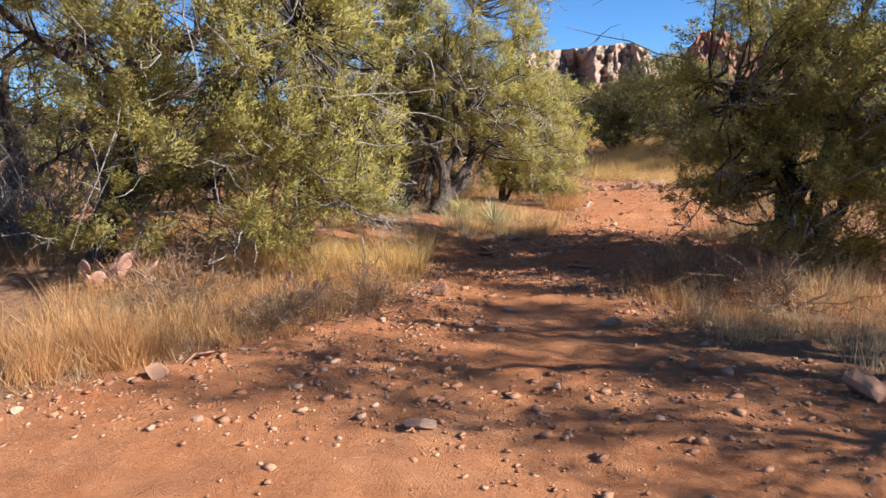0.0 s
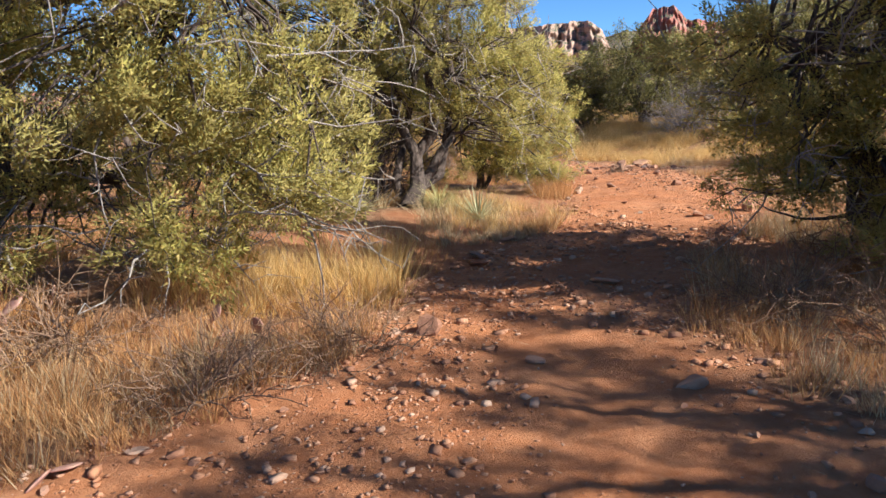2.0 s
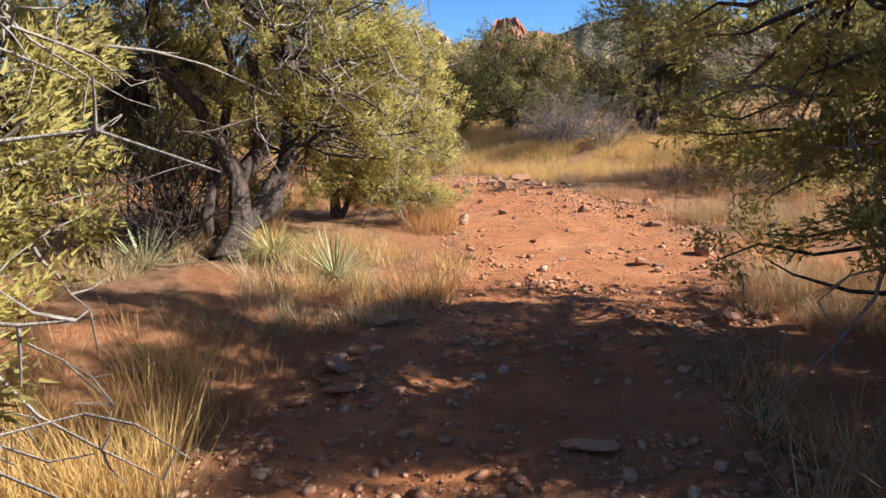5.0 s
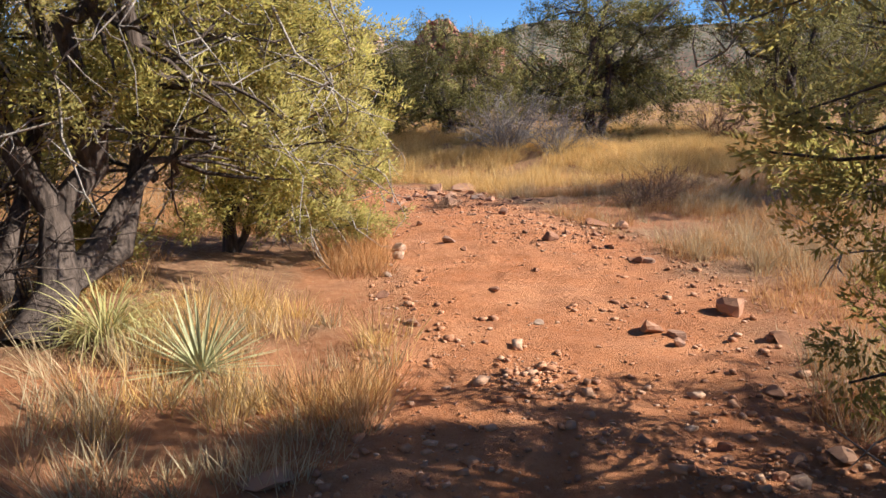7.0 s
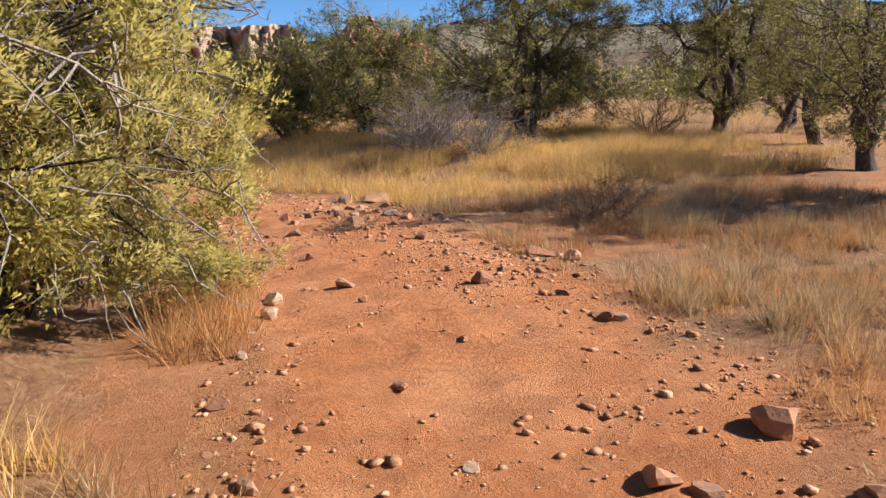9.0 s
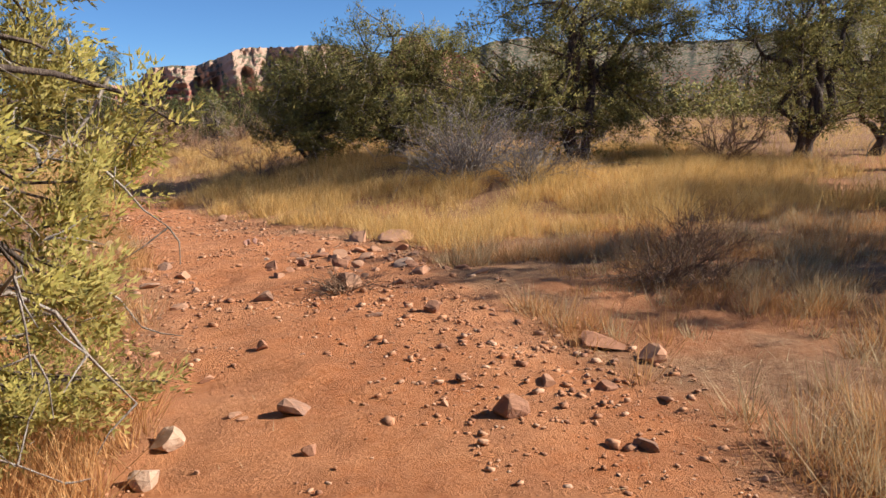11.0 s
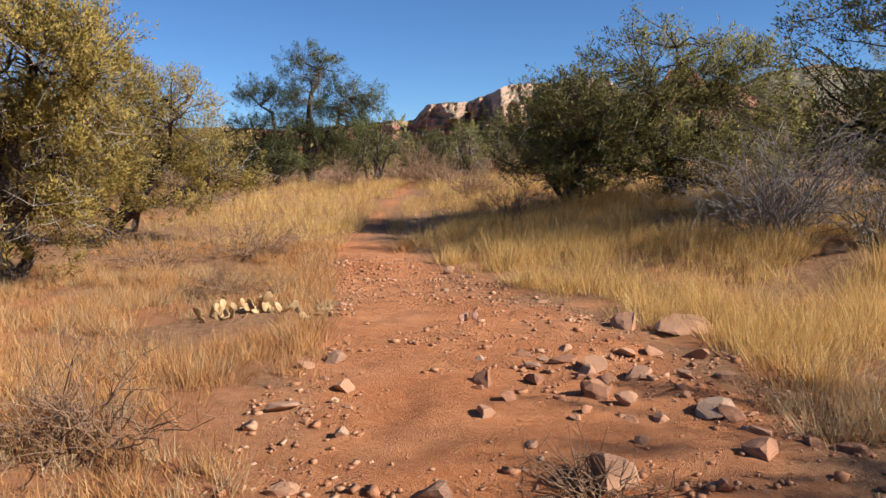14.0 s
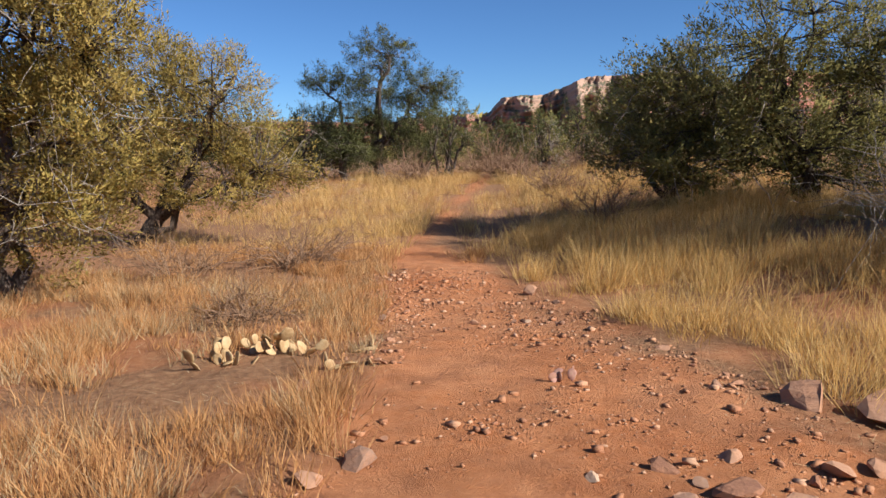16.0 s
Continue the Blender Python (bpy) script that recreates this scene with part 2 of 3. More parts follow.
TRAIL_L = [-5.2, -5.1, -4.8, -4.0, -3.1, -2.4, -1.9, -0.6, -0.15, 0.15, 0.45, 0.5, 0.35, 0.3, 0.0, -0.1, -0.35, -0.95, -0.9]
TRAIL_R = [2.5, 1.6, 0.6, 0.0, -0.2, -0.4, 0.45, 1.9, 2.5, 2.8, 2.95, 2.95, 3.1, 3.1, 2.75, 1.95, 1.1, 0.05, -0.7]


def trail_left(y):
    return np.interp(y, TRAIL_Y, TRAIL_L)


def trail_right(y):
    return np.interp(y, TRAIL_Y, TRAIL_R)


def bareness(x, y):
    wob = (fractal(x * 1.3, y * 1.3, 3) - 0.5) * 1.0
    d = np.minimum(x - trail_left(y), trail_right(y) - x) + wob
    patch = 0.6 * (1 - smooth(23, 30, y)) * smooth(0.46, 0.6, fractal(x * 0.7, y * 0.7, 71, 4))
    return np.maximum(smooth(-0.35, 0.25, d), patch)


def ground_z(x, y):
    x, y = np.asarray(x, float), np.asarray(y, float)
    z = -0.24 * smooth(16.5, 24, y) * (1 - smooth(27, 46, y)) + 0.35 * smooth(28, 50, y)
    z = z + 0.28 * smooth(0.5, 2.6, trail_left(y) - x) * (1 - smooth(13, 19, y)) * smooth(4.5, 8, y)
    z = z + 0.62 * smooth(0.6, 6.0, x - trail_right(y)) * smooth(17, 26, y) * (1 - smooth(60, 120, y))
    near = 1 - smooth(40, 140, np.hypot(x, y - 15))
    z = z + near * ((fractal(x * 0.45, y * 0.45, 11) - 0.5) * 0.14 + (fractal(x * 2.2, y * 2.2, 21) - 0.5) * 0.075)
    z = z + (fractal(x * 7, y * 7, 31, 2) - 0.5) * 0.045 * near
    return z


def spread_axis(lo, hi, step, reach, growth):
    mid = np.arange(lo, hi + step, step)
    out = step * np.cumsum(growth ** np.arange(1, 400))
    out = out[out < reach]
    return np.concatenate([lo - out[::-1], mid, mid[-1] + out])


gx, gy = spread_axis(-5, 6, 0.085, 4200, 1.15), spread_axis(2, 26, 0.1, 4200, 1.15)
GX, GY = np.meshgrid(gx, gy)
GZ = ground_z(GX, GY)
ni, nj = GX.shape
idx = np.arange(ni * nj).reshape(ni, nj)
quads = np.stack([idx[:-1, :-1], idx[:-1, 1:], idx[1:, 1:], idx[1:, :-1]], -1).reshape(-1, 4)
gme = build_mesh("ground", np.stack([GX, GY, GZ], -1).reshape(-1, 3), [quads], DIRT, True)
attr = gme.attributes.new("bare", "FLOAT", "POINT")
attr.data.foreach_set("value", bareness(GX, GY).astype(np.float32).ravel())
tagged(new("ground", gme), "red dirt desert ground with a worn footpath", "ground", kind="structure")


# ---- distant mesas ----
def mesa(name, label, radius, profile, columns, material, seed, talus, cliffs=1.0):
    """A tableland: scrub slope below, then bays and buttresses cut into terraced cliffs."""
    th = np.linspace(profile[0][0], profile[-1][0], columns)
    el = np.interp(th, [p[0] for p in profile], [p[1] for p in profile])
    el = el * (1 + 0.022 * cliffs * (fractal(th * 2.6, th * 0, seed, 4) - 0.5) * 2)
    top = radius * np.tan(np.radians(el))
    rows = 60
    v = np.linspace(0, 1, rows)[:, None]
    t2 = np.broadcast_to(th, (rows, columns))
    cliff = smooth(talus, talus + 0.05, v)
    bay = 1 - np.abs(2 * fractal(t2 * 0.28, v * 0.25 + 0 * t2, seed + 5, 3) - 1)
    spur = 1 - np.abs(2 * fractal(t2 * 0.9 + 0.3 * v, v * 1.8 + 0 * t2, seed + 7, 4) - 1)
    crag = fractal(t2 * 3.4, v * 9 + 0 * t2, seed + 9, 4)
    ledge = v * 8 + 1.6 * fractal(t2 * 0.7, v * 2, seed + 3)
    ledge = (np.floor(ledge) + smooth(0.55, 1.0, ledge % 1.0)) / 8
    out = radius * (1.10 - 0.26 * (0.3 + 0.7 * cliffs) * (bay - 0.5) * np.clip(v * 2.2, 0, 1) - 0.085 * cliffs * (spur - 0.5) * np.clip(v * 2, 0, 1) - 0.035 * (crag - 0.5) * cliff * cliffs)
    out = out + radius * ((0.45 - 0.23 * cliffs) * np.minimum(v / talus, 1.0) + 0.17 * cliffs * ledge * cliff)
    z = top[None] * v
    a = np.radians(t2)
    P = np.stack([out * np.sin(a), 10 + out * np.cos(a), z * (out / radius) ** 0.8 - 3], -1)
    P[-1, :, 2] *= 0.995
    back = P[-1:].copy()
    back[..., :2] *= 1.35
    P = np.concatenate([P, back])
    idx = np.arange((rows + 1) * columns).reshape(rows + 1, columns)
    q = np.stack([idx[:-1, :-1], idx[:-1, 1:], idx[1:, 1:], idx[1:, :-1]], -1).reshape(-1, 4)
    tagged(new(name, build_mesh(name, P.reshape(-1, 3), [q], material)), label, "mesa", kind="structure")


ROCK_FAR = rock_wall_material("layered_cliff", 112, 150)
ROCK_WOODED = rock_wall_material("wooded_slope", 140, 175, 0.02)
ROCK_RED = rock_wall_material("red_butte_rock", 400, 450)
mesa("backdrop_mesa", "pale and red layered sandstone mesa far beyond the trees", 1900,
     [(-75, 2.6), (-40, 2.8), (-18, 3.0), (-12, 2.8), (-5, 3.4), (-3.2, 3.5), (-2.2, 4.7), (1, 4.9), (3, 5.6), (4.5, 6.2), (8, 6.3), (11.5, 6.4), (12.5, 5.6), (14, 2.0), (15, 0.5)], 950, ROCK_FAR, 40, 0.26)
mesa("backdrop_slope", "dark wooded mountain slope far beyond the trees", 2000,
     [(9, 0.5), (11, 4.6), (14, 5.4), (18, 5.4), (21, 5.6), (23, 6.4), (26, 6.7), (30, 5.9), (41, 5.7), (48, 6.9), (60, 5.4), (85, 3)], 400, ROCK_WOODED, 52, 0.92, 0.15)
mesa("backdrop_butte", "red sandstone butte standing before the mesa", 1150,
     [(12.5, 0.2), (14.2, 3.5), (15.2, 5.6), (16.2, 6.9), (17.6, 7.1), (18.6, 6.0), (20.5, 5.6), (22, 4.6), (24, 2.5), (27, 0.2)], 420, ROCK_RED, 77, 0.38)


# ---- trees ----
def sprays(centres, per, sigma, length, width, outward):
    """Slender leaf sprays round each tuft centre. Returns corners, faces and the rounded tuft's normals."""
    n = len(centres) * per
    axis = np.repeat(outward + (0, 0, 0.55) + rng.normal(size=outward.shape) * 0.35, per, 0)
    axis /= np.linalg.norm(axis, axis=1)[:, None]
    along = rng.uniform(-1, 1.3, (n, 1))
    off = rng.normal(size=(n, 3)) * sigma * 0.55 * np.sqrt(np.clip(1.35 - np.abs(along), 0.05, 1))
    spot = axis * along * sigma * 1.35 + off
    p = np.repeat(centres, per, 0) + spot
    d = axis * 0.9 + off / (np.linalg.norm(off, axis=1)[:, None] + 1e-6) * 0.6 + rng.normal(size=(n, 3)) * 0.3
    d /= np.linalg.norm(d, axis=1)[:, None]
    s = np.cross(d, rng.normal(size=(n, 3)))
    s /= np.linalg.norm(s, axis=1)[:, None] + 1e-6
    puff = spot / sigma * 0.55 + np.repeat(outward, per, 0) * 0.55 + rng.normal(size=(n, 3)) * 0.3
    puff /= np.linalg.norm(puff, axis=1)[:, None] + 1e-6
    s *= np.where((np.cross(s, d) * puff).sum(1) < 0, -1.0, 1.0)[:, None]
    L = rng.uniform(*length, n)[:, None]
    w = rng.uniform(*width, n)[:, None]
    v = np.stack([p - s * w, p + s * w, p + d * L], 1).reshape(-1, 3)
    f = np.arange(n)[:, None] * 3 + np.arange(3)
    return v, f, np.repeat(puff, 3, 0)


def leaf_mesh(name, v, f, normals, material):
    me = build_mesh(name, v, [f], material, True)
    soft_normal = me.attributes.new("custom_normal", "FLOAT_VECTOR", "POINT")
    soft_normal.data.foreach_set("vector", normals.astype(np.float32).ravel())
    return me


def crown_points(lobes, n, size=1.0, hollow=0.5):
    """Tufts gathered on boughs that stand out of the lobes, with gaps between."""
    lobes = np.asarray(lobes, float)
    area = (lobes[:, 3] * lobes[:, 4] * lobes[:, 5]) ** (2 / 3)
    m = 7
    nb = n // m
    k = rng.choice(len(lobes), nb, p=area / area.sum())
    d = rng.normal(size=(nb, 3))
    d /= np.linalg.norm(d, axis=1)[:, None]
    r = hollow + (1.06 - hollow) * rng.random(nb) ** 0.5
    lump = 0.64 + 0.58 * fractal(d[:, 0] * 2.3 + k * 7.1, d[:, 1] * 2.3 + d[:, 2] * 3.1, 60, 4)
    c = lobes[k, :3] + d * lobes[k, 3:6] * (r * lump)[:, None]
    keep = fractal(c[:, 0] * 1.5 + 3.3 * c[:, 2], c[:, 1] * 1.5 - 2.1 * c[:, 2], 90, 2) > 0.37
    c, d = c[keep], d[keep]
    way = d + (0, 0, 0.6) + rng.normal(size=d.shape) * 0.4
    way /= np.linalg.norm(way, axis=1)[:, None]
    reach = 0.17 * size * rng.uniform(0.6, 1.35, (len(c), 1))
    nb = len(c)
    u = rng.uniform(-1, 1.2, (nb * m, 1))
    local = np.repeat(way * reach, m, 0) * u + rng.normal(size=(nb * m, 3)) * 0.075 * size
    p = np.repeat(c, m, 0) + local
    o = np.repeat(d, m, 0) * 0.8 + local / (0.17 * size)
    return p, o / np.linalg.norm(o, axis=1)[:, None]


def tree(name, label, x, y, lean, height, lobes, clumps, per, leaf, trunk_r=0.16, limbs=3, twigs=60, size=1.0, low=0.35, group="junipers along the path"):
    """A multi-stemmed evergreen. Lobes are ellipsoids (dx, dy, z, rx, ry, rz) about the foot of the trunk."""
    z0 = float(ground_z(x, y)) - 0.06
    root = tagged(new(name), label, "tree", group)
    root.location = (x, y, z0)
    lobes = np.asarray(lobes, float)
    top = np.array([lean[0], lean[1], height * 0.72])
    stem = bent((0, 0, 0), top, 9, 0.09)
    t = Tubes(9)
    t.add(stem, trunk_r * np.linspace(0.85, 0.2, 9) * (1 + 0.5 * np.exp(-np.arange(9) * 1.5)), 0.09)
    part("trunk", t.mesh("trunk", BARK), root, "shaggy grey-brown trunk")
    ends = []
    high = lobes[lobes[:, 2] > 1.25]
    for i in range(limbs):
        lb = high[i % len(high)]
        start = stem[(0, 1, 2, 1, 3, 4)[i % 6]]
        end = lb[:3] + rng.normal(size=3) * lb[3:6] * 0.25
        path = bent(start, end, 8, 0.13)
        t = Tubes(7)
        t.add(path, trunk_r * np.linspace(0.62, 0.12, 8), 0.1)
        part("limb", t.mesh("limb", BARK), root)
        ends.append(path)
    p, d = crown_points(lobes, int(clumps * 1.12), size)
    p, d = p[p[:, 2] > low * 0.4], d[p[:, 2] > low * 0.4]
    ends.append(stem)
    nodes = np.concatenate([e[2:] for e in ends])
    b = Tubes(3)
    some = rng.choice(len(p), min(len(p), clumps // 10), replace=False)
    for i in some:
        near = nodes[np.argmin(((nodes - p[i]) ** 2).sum(1) + rng.random(len(nodes)) * 0.5)]
        b.add(bent(near, p[i], 5, 0.12, -0.03), np.linspace(0.016, 0.004, 5) * (0.7 + rng.random()))
    tagged(part("branchwork", b.mesh("branchwork", BARK), root, "thin dark branches"), kind="stuff")
    tw = Tubes(3)
    for i in range(twigs):
        a = p[rng.integers(len(p))] * np.array([0.94, 0.94, 1])
        g = rng.normal(size=3) * 0.3 + np.array([a[0], a[1], 0]) * 0.12
        g[2] -= 0.1
        path = bent(a, a + g * 1.05, 5, 0.1)
        tw.add(path, np.linspace(0.011, 0.003, 5))
        for k in range(3):
            s = path[rng.integers(2, 5)]
            tw.add(bent(s, s + rng.normal(size=3) * 0.13 * size, 3, 0.2), np.linspace(0.006, 0.002, 3))
    for i in range(twigs // 32):
        a = p[rng.integers(len(p))] * np.array([0.9, 0.9, 1])
        g = np.array([a[0], a[1], 0]) / (np.hypot(a[0], a[1]) + 0.1) * 0.22 + rng.normal(size=3) * 0.27
        path = bent(a, a + g, 9, 0.12, 0.12)
        tw.add(path, np.linspace(0.017, 0.004, 9))
        for k in range(9):
            s = path[rng.integers(2, 9)]
            side = bent(s, s + rng.normal(size=3) * 0.22 + g * 0.2 - (0, 0, 0.12), 6, 0.15)
            tw.add(side, np.linspace(0.008, 0.002, 6))
            tw.add(bent(side[3], side[3] + rng.normal(size=3) * 0.12 - (0, 0, 0.05), 4, 0.15), np.linspace(0.004, 0.0015, 4))
    tagged(part("deadwood", tw.mesh("deadwood", DEADWOOD), root, "bare silvery dead twigs"), kind="stuff")
    v, f, puff = sprays(p, int(per * 0.5), 0.066 * size, (0.024 * size, 0.056 * size), (0.0050 * size**1.5, 0.0090 * size**1.5), d)
    part("crown", leaf_mesh("crown", v, f, puff, leaf), root, "clumped scale-leaf foliage")
    return root


J = "broad juniper with yellow-green foliage and dead twigs beside the path"
tree("juniper_tree", "large spreading juniper with dark trunk and olive foliage", -5.9, 8.2, (0.9, 0.2), 5.4,
     [(0.4, 0.3, 4.0, 2.2, 2.0, 1.6), (2.2, -0.6, 2.5, 1.35, 1.3, 1.3), (2.5, 0.6, 1.3, 1.15, 1.1, 0.85), (1.4, -0.9, 1.2, 1.2, 0.9, 0.8), (1.2, 0.6, 3.2, 1.7, 1.6, 1.4), (-1.6, 0.2, 3.2, 1.6, 1.6, 1.4), (2.3, 1.2, 3.6, 1.2, 1.2, 1.2), (1.9, 0.1, 0.8, 1.3, 1.0, 0.6), (2.6, -0.2, 1.9, 1.0, 1.0, 0.9), (2.5, -1.0, 0.95, 0.9, 0.7, 0.75), (1.6, -1.2, 1.9, 1.0, 0.8, 0.9), (0.7, -0.9, 0.9, 0.8, 0.7, 0.7)], 5200, 126, JUNIPER, 0.17, 6, 420)
tree("juniper_tree", J, -2.35, 12.1, (0.7, 0.7), 4.6,
     [(0.3, 0.8, 3.5, 1.6, 1.5, 1.25), (1.0, 0.8, 2.3, 1.2, 1.2, 1.0), (-0.5, 0.4, 3.0, 1.1, 1.2, 1.0), (1.35, 1.4, 1.4, 0.95, 1.0, 0.8), (0.3, -0.1, 2.0, 0.75, 0.6, 0.7), (-0.9, 0.6, 1.7, 0.8, 0.9, 0.9), (-1.1, 0.3, 2.6, 1.0, 0.9, 1.0), (0.9, 0.5, 1.3, 0.9, 0.8, 0.6), (-0.7, 1.2, 1.2, 1.0, 0.7, 0.8), (0.3, 1.5, 0.9, 1.0, 0.6, 0.7)], 3900, 126, JUNIPER, 0.13, 6, 380)
tree("juniper_tree", "leaning juniper whose foliage hangs to the ground", -1.2, 15.2, (0.9, 0.2), 3.6,
     [(0.5, 0.1, 2.3, 1.25, 1.25, 1.15), (0.9, 0.4, 1.2, 0.85, 1.1, 0.95), (0.8, -0.2, 0.85, 0.85, 0.8, 0.65), (1.0, 0.2, 0.5, 0.8, 1.0, 0.5), (0.2, -0.6, 1.0, 0.8, 0.7, 0.8), (-0.4, 0.4, 1.8, 1.0, 1.0, 1.0)], 2600, 126, JUNIPER, 0.08, 5, 220)
tree("juniper_tree", "dense dark juniper overhanging the path", 2.25, 8.6, (0.3, 0.2), 5.0,
     [(0.3, -0.5, 3.2, 1.9, 1.2, 1.3), (-0.9, 0.2, 2.2, 1.15, 1.2, 1.0), (-0.9, -0.6, 1.25, 0.95, 0.9, 0.65), (0.9, -0.8, 1.5, 1.4, 1.1, 1.0), (1.6, 0.1, 2.3, 1.4, 1.1, 1.2), (-0.5, 0.7, 1.6, 1.0, 0.9, 0.75), (0.5, -1.0, 0.8, 1.3, 0.9, 0.6), (1.5, -1.5, 2.2, 1.2, 1.0, 1.1), (0.9, -2.1, 2.7, 1.2, 1.0, 1.1), (-0.5, 1.5, 1.35, 0.8, 0.5, 0.6), (-0.2, -0.6, 2.0, 1.1, 1.0, 1.0), (-1.25, 1.3, 1.75, 0.45, 0.4, 0.5), (-1.15, 1.2, 1.0, 0.42, 0.4, 0.42), (-0.3, -1.2, 0.85, 1.1, 0.7, 0.6), (0.6, -1.4, 1.4, 1.2, 0.8, 0.8)], 4500, 126, JUNIPER, 0.15, 6, 330)
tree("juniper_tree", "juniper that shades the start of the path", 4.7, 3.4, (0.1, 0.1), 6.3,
     [(0.1, 0.1, 4.5, 1.3, 1.1, 1.0), (0, 0.1, 3.7, 1.6, 1.3, 1.2), (0, -0.6, 5.2, 1.4, 1.3, 1.0), (0.2, -1.3, 3.4, 1.4, 1.1, 1.2), (0.7, -1.0, 4.3, 1.2, 1.0, 0.9), (-0.6, 0.2, 2.2, 1.2, 1.3, 1.0), (0.7, -0.6, 2.0, 1.2, 1.2, 1.0)], 1450, 54, JUNIPER_SHADED, 0.16, 4, 30, 1.4)
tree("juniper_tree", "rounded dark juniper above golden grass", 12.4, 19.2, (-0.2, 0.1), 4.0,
     [(0, 0, 2.5, 1.9, 1.8, 1.3), (-0.9, 0, 1.6, 1.3, 1.2, 1.1), (0.8, 0.6, 1.8, 1.4, 1.4, 1.1)], 1200, 54, JUNIPER_SHADED, 0.17, 4, 60, 1.4)
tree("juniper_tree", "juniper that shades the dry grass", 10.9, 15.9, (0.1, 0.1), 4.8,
     [(-0.2, -0.3, 4.5, 1.6, 1.5, 1.0), (0, 0, 3.1, 1.9, 1.7, 1.4), (-0.8, -1.5, 3.0, 1.5, 1.2, 1.2), (-0.5, 0.2, 1.9, 1.5, 1.4, 1.0), (0.2, -0.9, 2.4, 1.5, 1.2, 1.2)], 2300, 54, JUNIPER_SHADED, 0.16, 3, 20, 1.4)
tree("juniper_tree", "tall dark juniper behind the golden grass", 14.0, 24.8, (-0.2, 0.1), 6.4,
     [(0, 0, 4.4, 1.9, 1.8, 1.5), (-1.3, 0, 2.9, 1.5, 1.4, 1.2), (1.1, 0.4, 3.0, 1.6, 1.4, 1.3), (0, 0, 1.6, 1.9, 1.5, 1.1)], 2200, 54, JUNIPER_SHADED, 0.18, 5, 110, 1.5)
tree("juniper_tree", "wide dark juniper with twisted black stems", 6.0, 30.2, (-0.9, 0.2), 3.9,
     [(-0.2, 0.2, 2.75, 1.7, 1.5, 0.85), (-1.6, 0.2, 1.9, 1.3, 1.2, 0.9), (1.3, 0, 2.3, 1.3, 1.2, 0.95), (-0.6, -0.3, 1.4, 1.6, 1.2, 0.7), (1.6, -0.3, 1.0, 1.2, 1.0, 0.8), (-2.2, 0, 1.0, 0.9, 0.9, 0.7), (0.3, -0.5, 0.8, 1.6, 0.9, 0.6)], 3500, 54, JUNIPER_SHADED, 0.16, 5, 110, 1.5, 0.3)
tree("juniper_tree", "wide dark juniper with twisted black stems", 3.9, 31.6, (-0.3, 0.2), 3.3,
     [(0, 0, 2.0, 1.3, 1.2, 0.9), (-0.8, 0, 1.2, 0.9, 1.0, 0.8), (0.7, -0.2, 0.9, 0.9, 0.9, 0.7)], 1300, 54, JUNIPER_SHADED, 0.13, 4, 60, 1.5, 0.3)
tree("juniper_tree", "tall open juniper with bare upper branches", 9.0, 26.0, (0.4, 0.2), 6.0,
     [(0.2, 0, 4.2, 1.7, 1.6, 1.5), (-1.1, 0, 2.7, 1.4, 1.2, 1.1), (1.3, 0.3, 3.0, 1.5, 1.4, 1.3), (0, 0.3, 1.4, 1.7, 1.3, 1.0), (1.6, 0, 1.2, 1.2, 1.2, 0.9), (-1.4, 0.2, 1.5, 1.1, 1.1, 0.9)], 3600, 54, JUNIPER_SHADED, 0.18, 6, 150, 1.5, 0.6)
tree("juniper_tree", "leaning juniper with golden berried foliage", -5.9, 29.6, (1.9, 0.1), 4.2,
     [(1.5, 0, 2.6, 1.1, 1.1, 0.9), (0.2, 0.2, 2.9, 1.0, 1.0, 1.1), (2.4, 0.1, 1.7, 0.9, 0.9, 0.8), (-0.9, 0, 2.0, 1.0, 1.0, 0.9), (0.9, 0, 1.4, 0.9, 0.9, 0.5), (1.7, 0, 0.9, 1.0, 0.9, 0.6), (-0.6, 0.1, 1.2, 1.0, 0.9, 0.8)], 2500, 54, JUNIPER_GOLD, 0.15, 5, 120, 1.4, 0.6)
tree("juniper_tree", "open juniper with silver dead boughs and golden foliage", -4.9, 24.8, (0.5, 0), 4.6,
     [(0, 0, 3.2, 1.5, 1.4, 1.2), (0.9, 0.2, 2.0, 1.0, 1.0, 0.9), (-0.9, -0.2, 2.2, 1.4, 1.2, 1.1), (0.5, -0.4, 1.1, 1.0, 1.0, 0.6), (1.3, -0.1, 2.9, 0.8, 0.9, 0.8)], 3300, 54, JUNIPER_GOLD, 0.16, 5, 230, 1.4)
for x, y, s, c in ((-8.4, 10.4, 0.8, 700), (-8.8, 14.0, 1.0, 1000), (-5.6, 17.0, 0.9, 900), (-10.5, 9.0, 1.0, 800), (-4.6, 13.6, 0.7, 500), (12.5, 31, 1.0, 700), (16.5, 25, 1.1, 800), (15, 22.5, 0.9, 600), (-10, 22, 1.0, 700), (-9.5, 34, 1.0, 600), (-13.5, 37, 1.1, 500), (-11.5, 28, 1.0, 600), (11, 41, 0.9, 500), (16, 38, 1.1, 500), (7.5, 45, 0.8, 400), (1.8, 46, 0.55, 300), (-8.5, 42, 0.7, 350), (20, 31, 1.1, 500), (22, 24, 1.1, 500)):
    # Trees right of x = 0 take the leaf copy with shade in its colour.
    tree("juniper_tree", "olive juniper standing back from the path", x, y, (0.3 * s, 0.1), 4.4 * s,
